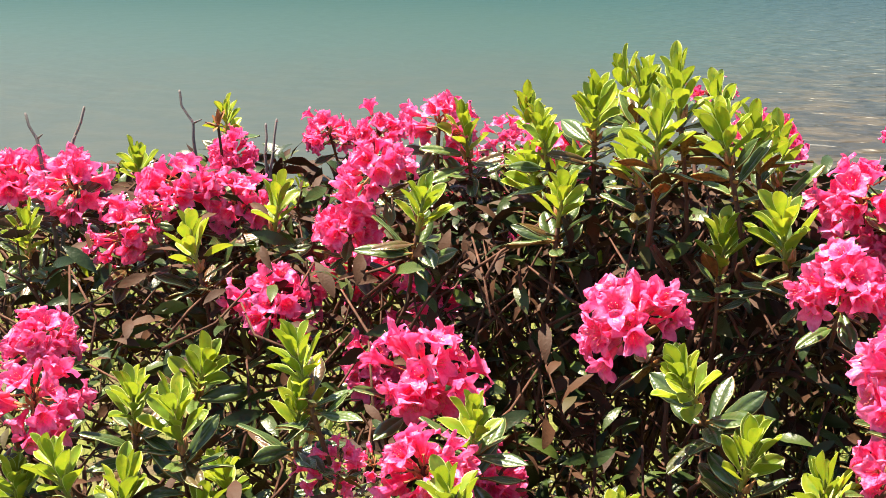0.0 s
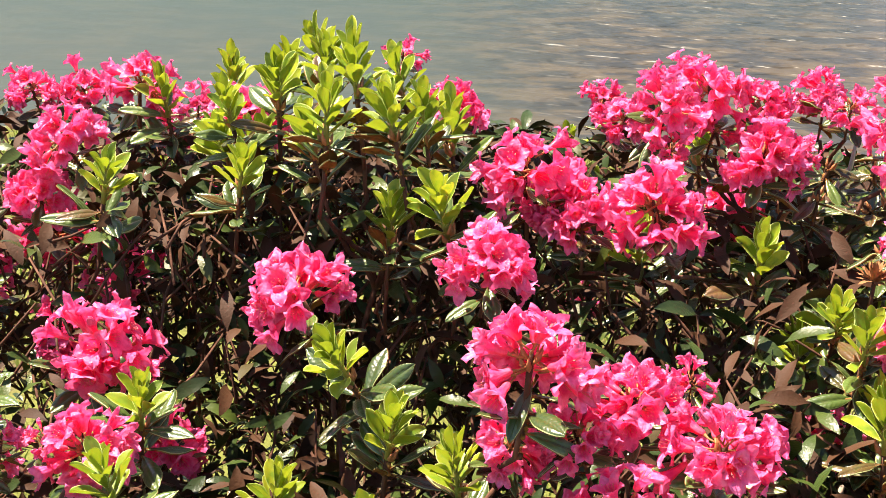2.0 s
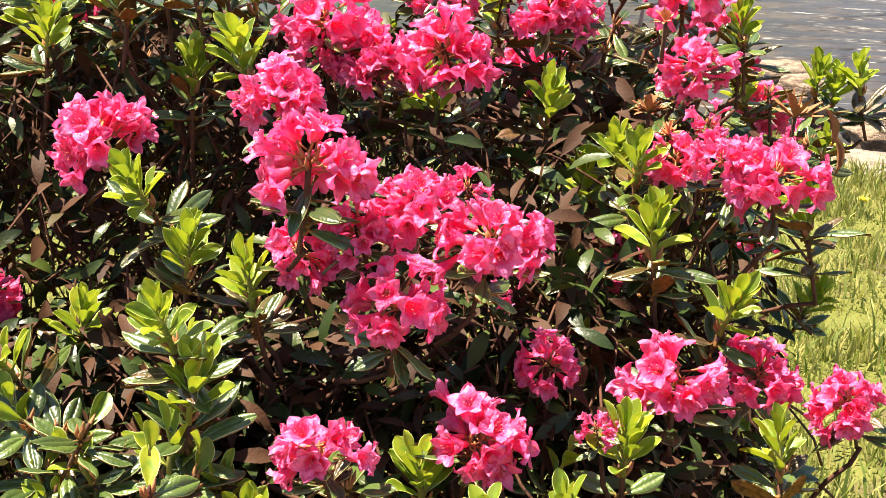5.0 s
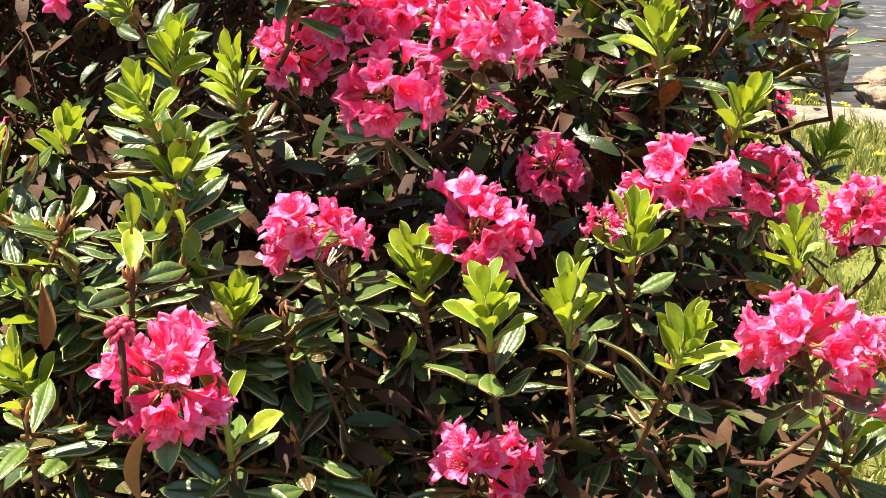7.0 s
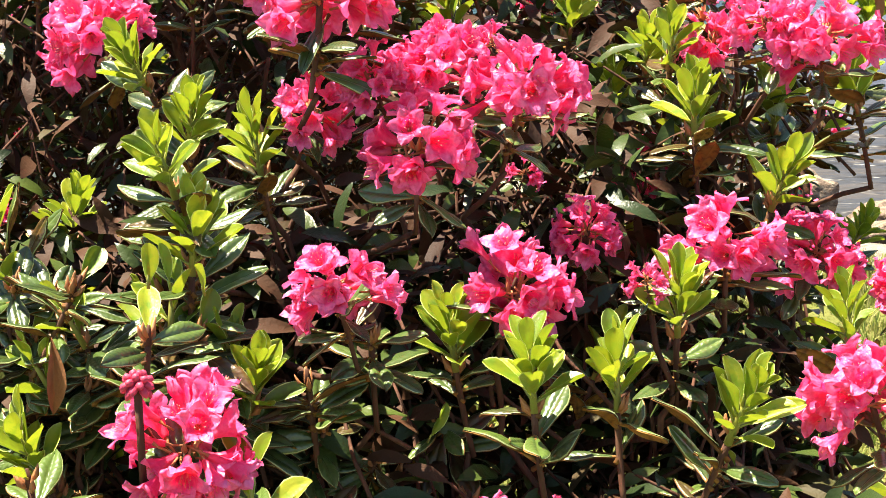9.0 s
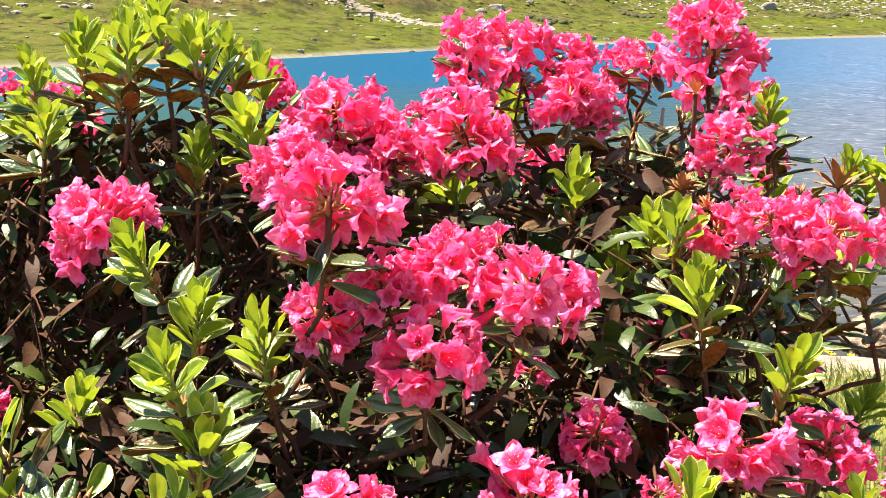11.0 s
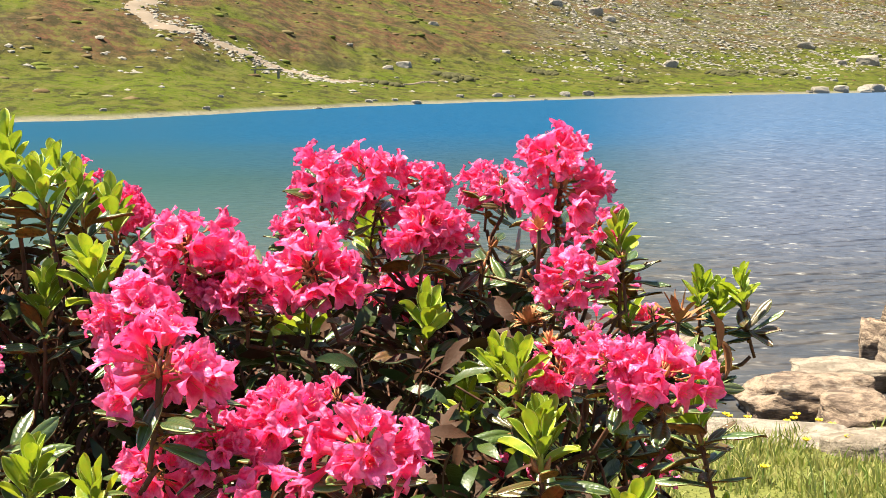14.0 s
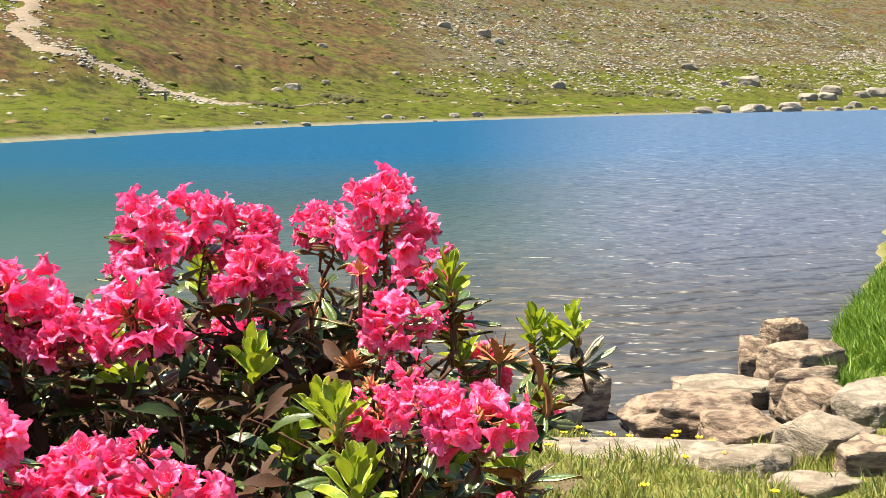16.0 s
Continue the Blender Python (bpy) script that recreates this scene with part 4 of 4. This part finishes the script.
CREST_SHOOTS = [
    (-0.26, 0.942, 1.311), (-0.211, 0.812, 1.299), (-0.194, 0.78, 1.342), (-0.187, 0.855, 1.346), (-0.154, 0.714, 1.343), (-0.15, 0.768, 1.356),
    (-0.124, 0.717, 1.343), (-0.095, 0.778, 1.323), (-0.093, 0.687, 1.301), (-0.12, 0.713, 1.286), (-0.132, 0.593, 1.252), (-0.1, 0.576, 1.229),
    (-0.155, 0.587, 1.187), (-0.235, 0.8, 1.3), (-0.168, 0.8, 1.352), (-0.13, 0.8, 1.345), (-0.2, 0.85, 1.335), (-0.225, 0.78, 1.325),
    (-0.17, 0.735, 1.325), (-0.108, 0.745, 1.335), (-0.205, 0.74, 1.3),
]
BLOOM_SHOOTS = [
    (0.113, 0.696, 1.246), (0.095, 0.71, 1.225), (0.079, 0.746, 1.266), (0.122, 0.615, 1.233), (0.26, 0.847, 1.259), (0.281, 0.832, 1.264),
    (0.27, 0.842, 1.252), (0.199, 0.808, 1.3), (0.213, 0.867, 1.247), (0.118, 0.65, 1.255),
    (0.18, 0.7, 1.22), (0.2, 0.64, 1.235), (0.128, 0.644, 1.222), (0.01, 0.75, 1.265), (0.05, 0.86, 1.3),
]
FRONT_SHOOTS = [
    (-0.072, 0.556, 1.224), (-0.099, 0.489, 1.227), (-0.177, 0.508, 1.201), (-0.095, 0.529, 1.193), 
    (-0.06, 0.462, 1.15), (0.008, 0.487, 1.161), (0.036, 0.439, 1.162), (0.069, 0.464, 1.154), (0.099, 0.504, 1.169),
    (0.111, 0.427, 1.151), (0.175, 0.543, 1.15), (-0.147, 0.454, 1.126), (0.189, 0.476, 1.103), (0.158, 0.529, 1.035), (0.259, 0.782, 1.129),
    (0.161, 0.585, 1.2), (-0.185, 0.47, 1.15), (0.225, 0.52, 1.1),
]
SHOOTS = {"far": FAR_SHOOTS, "crest": CREST_SHOOTS, "bloom": BLOOM_SHOOTS, "front": FRONT_SHOOTS}

rng = random.Random(77)
for key, ob in SHRUBS.items():
    at = Vector(ob.matrix_world.translation)
    for x, y, z, s in CLUSTERS[key]:
        flower_cluster(ob, Vector((x, y, z)) - at, rng, s * 1.03, rng.randint(19, 24) if s > 0.6 else rng.randint(9, 12), buds=rng.choice((0, 0, 1)))
    for x, y, z in SHOOTS[key]:
        leafy_shoot(ob, Vector((x, y, z)) - at, rng, 0.92 if x > 0.24 else rng.uniform(0.96, 1.18), rng.randint(13, 17), rng.randint(7, 9) if key == "crest" else rng.randint(4, 6) if key == "front" and 0 < x < 0.15 else rng.randint(8, 11))
    # the outer flank over the turf
    if key == "bloom":
        for x, y, z in ((.232, .760, 1.205), (.240, .820, 1.225), (.205, .560, 1.070), (.215, .640, 1.095), (.245, .850, 1.200)):
            leafy_shoot(ob, Vector((x, y, z)) - at, rng, 1.0, rng.randint(0, 3), 11, 1.2)
    # dark whorls between the upper blooms, and two small candles below the lone shoots
    if key == "bloom":
        for x, y, z in ((0.128, 0.816, 1.307), (0.145, 0.815, 1.309), (0.115, 0.795, 1.296), (0.150, 0.793, 1.296), (0.130, 0.793, 1.283), (0.102, 0.794, 1.282), (0.136, 0.791, 1.269), (0.198, 0.811, 1.299), (0.253, 0.821, 1.236), (0.146, 0.771, 1.278), (0.094, 0.833, 1.268), (0.226, 0.845, 1.260)):
            leafy_shoot(ob, Vector((x, y, z)) - at, rng, rng.uniform(0.8, 1.0), 0, 10, 0.7, (60, 104))
        for x, y, z in ((0.257, 0.799, 1.225), (0.204, 0.825, 1.253)):
            leafy_shoot(ob, Vector((x, y, z)) - at, rng, 0.8, 9, 8, 0.5)
    # low whorls on the near side
    if key == "front":
        for x, y, z in ((-.144, .486, 1.188), (-.150, .482, 1.170), (-.122, .479, 1.158), (-.146, .472, 1.146), (-.140, .462, 1.122), (-.106, .500, 1.165), (-.098, .489, 1.192), (-.070, .478, 1.150), (-.165, .500, 1.180), (-.120, .440, 1.120), (.160, .560, 1.110), (.120, .500, 1.110),
                        (-0.152, 0.481, 1.19), (-0.136, 0.477, 1.17), (-0.148, 0.473, 1.152), (-0.111, 0.474, 1.158), (-0.093, 0.478, 1.177), (-0.075, 0.474, 1.157), (-0.046, 0.474, 1.161), (-0.021, 0.477, 1.177), (-0.119, 0.481, 1.194), (-0.059, 0.412, 1.132)):
            leafy_shoot(ob, Vector((x, y, z)) - at, rng, rng.uniform(0.9, 1.1), rng.choice((0, 0, 1, 5)), 11, 0.4, (62, 96))
        # dark leaves that close the low front
        for x, y, z in ((-0.031, 0.477, 1.137), (-0.013, 0.481, 1.119), (0.003, 0.495, 1.129), (0.016, 0.487, 1.107), (0.060, 0.477, 1.107), (0.081, 0.474, 1.099), (0.099, 0.469, 1.083), (-0.020, 0.472, 1.094), (-0.045, 0.457, 1.112), (0.070, 0.477, 1.077), (0.116, 0.464, 1.099), (-0.000, 0.485, 1.072)):
            leafy_shoot(ob, Vector((x, y, z)) - at, rng, rng.uniform(0.85, 1.05), 0, 9, 0.5, (62, 116))
    # shoots of the shaded flanks
    lo, hi = {"far": (-0.75, -0.26), "crest": (-0.26, -0.06), "bloom": (-0.06, 0.20), "front": (-0.20, 0.22)}[key]
    made = 0
    while made < (26 if key == "crest" else 34):
        x, y = rng.uniform(lo, hi), rng.uniform(0.40, 0.62) if key == "front" else rng.uniform(0.56, 1.15)
        z = crown_height(x, y) - 0.035 - abs(rng.gauss(0, 0.035))
        if 0.57 < y < 0.75 and x < 0.0 and rng.random() < 0.75:
            made += 0.1
            continue
        if any((Vector((x, y, z)) - Vector(c[:3])).length < 0.035 for k in SHRUBS for c in CLUSTERS[k] + SHOOTS[k]):
            made += 0.2
            continue
        leafy_shoot(ob, Vector((x, y, z)) - at, rng, rng.uniform(0.8, 1.0), rng.randint(0, 4), rng.randint(8, 11), 0.9)
        made += 1


# a candle and two lit whorls over the near hollow
rng = random.Random(79)
at = Vector(SHRUBS["front"].matrix_world.translation)
leafy_shoot(SHRUBS["front"], Vector((-.084, .484, 1.203)) - at, rng, 1.1, 15, 7)
for x, y, z in ((-.094, .446, 1.186), (-.077, .461, 1.178), (-.134, .415, 1.146)):
    leafy_shoot(SHRUBS["front"], Vector((x, y, z)) - at, rng, 1.0, 2, 9, 0.4, (62, 96))

# the side away from the path
rng = random.Random(78)
made = 0
while made < 34:
    x, y = rng.uniform(-0.80, 0.20), rng.uniform(0.55, 1.22)
    if (y < 1.0 and x > -0.66) or outline(x, y) > 0.95:
        continue
    key = "far" if x < -0.26 else "crest" if x < -0.06 else "bloom"
    at = Vector(SHRUBS[key].matrix_world.translation)
    p = Vector((x, y, crown_height(x, y) - 0.03)) - at
    if made % 2:
        leafy_shoot(SHRUBS[key], p, rng, 1.1, 12, 8, 0.6)
    else:
        flower_cluster(SHRUBS[key], p, rng, 0.9, 13)
    made += 1


def branch_mesh(start, end, r0, r1, rng):
    s = Soup()
    d = end - start
    n = 9
    off = Vector((rng.gauss(0, 0.12), rng.gauss(0, 0.12), 0)) * d.length
    pts = []
    for i in range(n + 1):
        q = i / n
        wob = noise.noise_vector(Vector((start.x * 9 + q * 3, start.y * 7, q * 2))) * 0.20 * d.length * math.sin(math.pi * q)
        pts.append(start + d * q + off * math.sin(math.pi * q) + wob)
    s.tube(pts, [r0 + (r1 - r0) * (i / n) for i in range(n + 1)], 7)
    return s.mesh("branch", BARK), pts


for key, ob in SHRUBS.items():
    rng = random.Random(len(key) * 7 + 1)
    at = Vector(ob.matrix_world.translation)
    tips = [Vector(c[:3]) for c in CLUSTERS[key] + SHOOTS[key]]
    stems = []
    for i in range(9):
        tip = rng.choice(tips)
        end = Vector((tip.x * 0.75 + at.x * 0.25, tip.y * 0.8 + at.y * 0.2, tip.z - 0.12)) - at
        me, pts = branch_mesh(Vector((rng.gauss(0, 0.04), rng.gauss(0, 0.04), -0.03)), end, 0.0055, 0.0016, rng)
        part("branch", me, ob)
        stems += pts[5:]
    if key == "bloom":
        me, pts = branch_mesh(Vector((0.10, 0.86, 1.06)) - at, Vector((0.238, 0.832, 1.178)) - at, 0.0026, 0.0017, rng)
        part("branch", me, ob)
        stems += pts[4:]
    for end in ENDS[ob.name]:
        root = min(stems, key=lambda p: (p - end).length + 2 * max(0, p.z - end.z + 0.03))
        me, pts = branch_mesh(root, end, 0.0017, 0.0012, rng)
        part("branch", me, ob)


def foliage(key, count, seed):
    """Leaves and twigs inside the shrub."""
    rng = random.Random(seed)
    ob = SHRUBS[key]
    at = Vector(ob.matrix_world.translation)
    lo, hi = {"far": (-1.05, -0.25), "crest": (-0.30, -0.05), "bloom": (-0.08, 0.28), "front": (-0.25, 0.26)}[key]
    s = Soup()
    kinds = [leaf_sheet(0.029, 0.0098, random.Random(400 + i), 6, (-1, -0.4, 0.4, 1), 0.7, 0.35, roll=0.3) for i in range(6)]
    made = 0
    while made < count:
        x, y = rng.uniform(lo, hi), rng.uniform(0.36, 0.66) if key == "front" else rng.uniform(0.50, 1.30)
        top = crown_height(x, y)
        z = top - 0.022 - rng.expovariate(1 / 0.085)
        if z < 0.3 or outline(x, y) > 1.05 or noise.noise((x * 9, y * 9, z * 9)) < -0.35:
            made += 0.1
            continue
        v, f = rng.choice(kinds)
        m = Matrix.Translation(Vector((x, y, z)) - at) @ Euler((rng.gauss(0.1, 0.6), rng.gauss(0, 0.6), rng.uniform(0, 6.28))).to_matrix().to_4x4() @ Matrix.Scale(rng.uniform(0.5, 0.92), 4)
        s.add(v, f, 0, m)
        if made % 4 < 1:
            p = Vector((x, y, z)) - at
            d = Vector((rng.gauss(0, 0.8), rng.gauss(0, 0.8), 1)).normalized()
            s.tube([p, p - d * 0.035 + Vector((rng.gauss(0, 0.008), rng.gauss(0, 0.006), 0)), p - d * 0.06], [0.0006, 0.0009, 0.0010], 5, 1)
        made += 1
    tagged(part("foliage", s.mesh("foliage", SHADED_INNER, BARK), ob, None, "dense inner leaves coloured dark for shade, and thin twigs"), kind="stuff")


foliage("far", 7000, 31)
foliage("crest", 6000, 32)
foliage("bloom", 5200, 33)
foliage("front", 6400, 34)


# ---- withered heads, a closed bud and curled dead leaves ----
def withered_head(key, p, seed, mat, size, count):
    rng = random.Random(seed)
    at = Vector(SHRUBS[key].matrix_world.translation)
    s = Soup()
    for i in range(count):
        t, a = rng.uniform(0.1, 1.5), i * 2.4
        d = Vector((math.sin(t) * math.cos(a), math.sin(t) * math.sin(a), math.cos(t)))
        v, f = leaf_sheet(size * rng.uniform(0.7, 1.2), size * 0.28, rng, 6, (-1, 0, 1), 0.8, rng.uniform(-0.3, 0.3))
        q = d.to_track_quat("Y", "Z").to_matrix().to_4x4()
        s.add(v, f, 0, Matrix.Translation(Vector(p) - at) @ q)
    s.tube([Vector(p) - at - Vector((0, -0.006, 0.03)), Vector(p) - at], [0.0012, 0.0011], 6, 1)
    return part("withered_head", s.mesh("withered_head", mat, BARK), SHRUBS[key], None, "dry brown spent flower head")


withered_head("bloom", (.130, .708, 1.259), 1, DRY, 0.010, 52)
withered_head("bloom", (.205, .690, 1.262), 2, DRY, 0.016, 18)
withered_head("bloom", (0.135, 0.706, 1.309), 4, SPENT, 0.0075, 30)
withered_head("bloom", (0.137, 0.682, 1.253), 5, SPENT, 0.0075, 26)
withered_head("far", (-.488, .955, 1.285), 3, DRY, 0.012, 16)


def curled_leaf(key, p, axis, length, seed):
    rng = random.Random(seed)
    at = Vector(SHRUBS[key].matrix_world.translation)
    v, f = leaf_sheet(length * 0.8, length * 0.20, rng, 10, cup=1.1, bend=0.35, roll=-0.4)
    s = Soup()
    s.add(v, f, 0)
    m = Matrix.Translation(Vector(p) - at) @ Vector(axis).to_track_quat("Y", "Z").to_matrix().to_4x4()
    return part("leaf", s.mesh("withered_leaf", DRY), SHRUBS[key], m, "curled brown withered leaf")


curled_leaf("front", (-.124, .430, 1.170), (.15, -.3, -1), 0.032, 5)
curled_leaf("front", (-.080, .388, 1.132), (-.45, -.2, -1), 0.034, 6)
curled_leaf("bloom", (.218, .680, 1.270), (.7, 0, -1), 0.026, 7)
curled_leaf("bloom", (.225, .685, 1.255), (.5, -.3, -1), 0.026, 8)
bud_at = Vector(SHRUBS["front"].matrix_world.translation)
s = Soup()
for i in range(22):
    t, a = math.acos(1 - 1.7 * (i + 0.5) / 22), i * 2.4
    d = Vector((math.sin(t) * math.cos(a), math.sin(t) * math.sin(a), math.cos(t)))
    s.tube([d * 0.0015, d * 0.0034, d * 0.0048 - Vector((0, 0, 0.0004)), d * 0.0056 - Vector((0, 0, 0.0010))], [0.0008, 0.0014, 0.0012, 0.0003], 7)
s.tube([(0, 0, -0.04), (0, 0, -0.002)], [0.0013, 0.0015], 6, 1)
part("closed_bud", s.mesh("closed_bud", BUD_RED, BARK), SHRUBS["front"], Matrix.Translation(Vector((-.090, .402, 1.163)) - bud_at), "closed deep red cluster of buds")


# ---- old leaves lying across the front blooms ----
rng = random.Random(83)
at = Vector(SHRUBS["front"].matrix_world.translation)
for x, y, z, turn, tip in (
        (-0.044, 0.534, 1.257, 150, -38), (-0.019, 0.552, 1.260, -84, 2), (-0.026, 0.561, 1.250, -80, -8)):
    # the blade's middle is given: its foot lies half a length back
    m = pose(x, y, z, tip, rng.uniform(-12, 12), turn) @ Matrix.Translation((0, -0.013, 0))
    part("leaf", rng.choice(OLD_LEAVES), SHRUBS["front"], Matrix.Translation(-at) @ m, "glossy dark green old leaf")


# ---- pale bare stems among the leaves ----
GREY_TWIG = plain("grey_twig", (0.075, 0.058, 0.050), (0.24, 0.21, 0.20), 500, 0.8)
PALE_STEM = plain("pale_stem", (0.30, 0.22, 0.16), (0.46, 0.38, 0.31), 260, 0.8)
for key, line in (("front", ((0.117, 0.668, 1.192), (0.116, 0.657, 1.172), (0.108, 0.640, 1.158), (0.108, 0.625, 1.135), (0.098, 0.635, 1.09), (0.090, 0.650, 0.95))),
                  ("bloom", ((0.147, 0.870, 1.292), (0.145, 0.868, 1.277), (0.136, 0.865, 1.262), (0.130, 0.863, 1.246), (0.118, 0.866, 1.235), (0.110, 0.880, 1.18)))):
    at = Vector(SHRUBS[key].matrix_world.translation)
    s = Soup()
    s.tube([Vector(p) - at for p in line], [0.0010, 0.0016, 0.0019, 0.0021, 0.0023, 0.0026], 7)
    part("bare_branch", s.mesh("bare_branch", PALE_STEM), SHRUBS[key], None, "pale leafless branch")


# ---- bare twig tips over the left crown ----
rng = random.Random(91)
# foot and tip of each
for x, y, z, tx, ty, tz in ((-0.562, 0.832, 1.287, -0.572, 0.836, 1.31),
                            (-0.542, 0.835, 1.284, -0.535, 0.845, 1.314),
                            (-0.493, 0.921, 1.282, -0.504, 0.927, 1.314),
                            (-0.442, 0.928, 1.261, -0.444, 0.935, 1.291),
                            (-0.439, 0.928, 1.261, -0.437, 0.938, 1.294)):
    at = Vector(SHRUBS["far"].matrix_world.translation)
    s = Soup()
    p, q = Vector((x, y, z)) - at, Vector((tx, ty, tz)) - at
    d = (q - p)
    kink = Vector((rng.gauss(0, .0022), rng.gauss(0, .002), 0))
    s.tube([p - d * 1.2 - Vector((0, 0, .05)), p, p + d * .35 + kink, p + d * .7 - kink * 0.5, q, q + d.normalized() * .0016], [.0016, .0012, .0011, .0009, .0010, .0005], 6)
    s.tube([p + d * .35 + kink, p + d * .35 + kink * 2 + Vector((.003, 0, .003))], [.0009, .0004], 5)
    part("bare_twig", s.mesh("bare_twig", GREY_TWIG), SHRUBS["far"], None, "leafless pale grey twig")
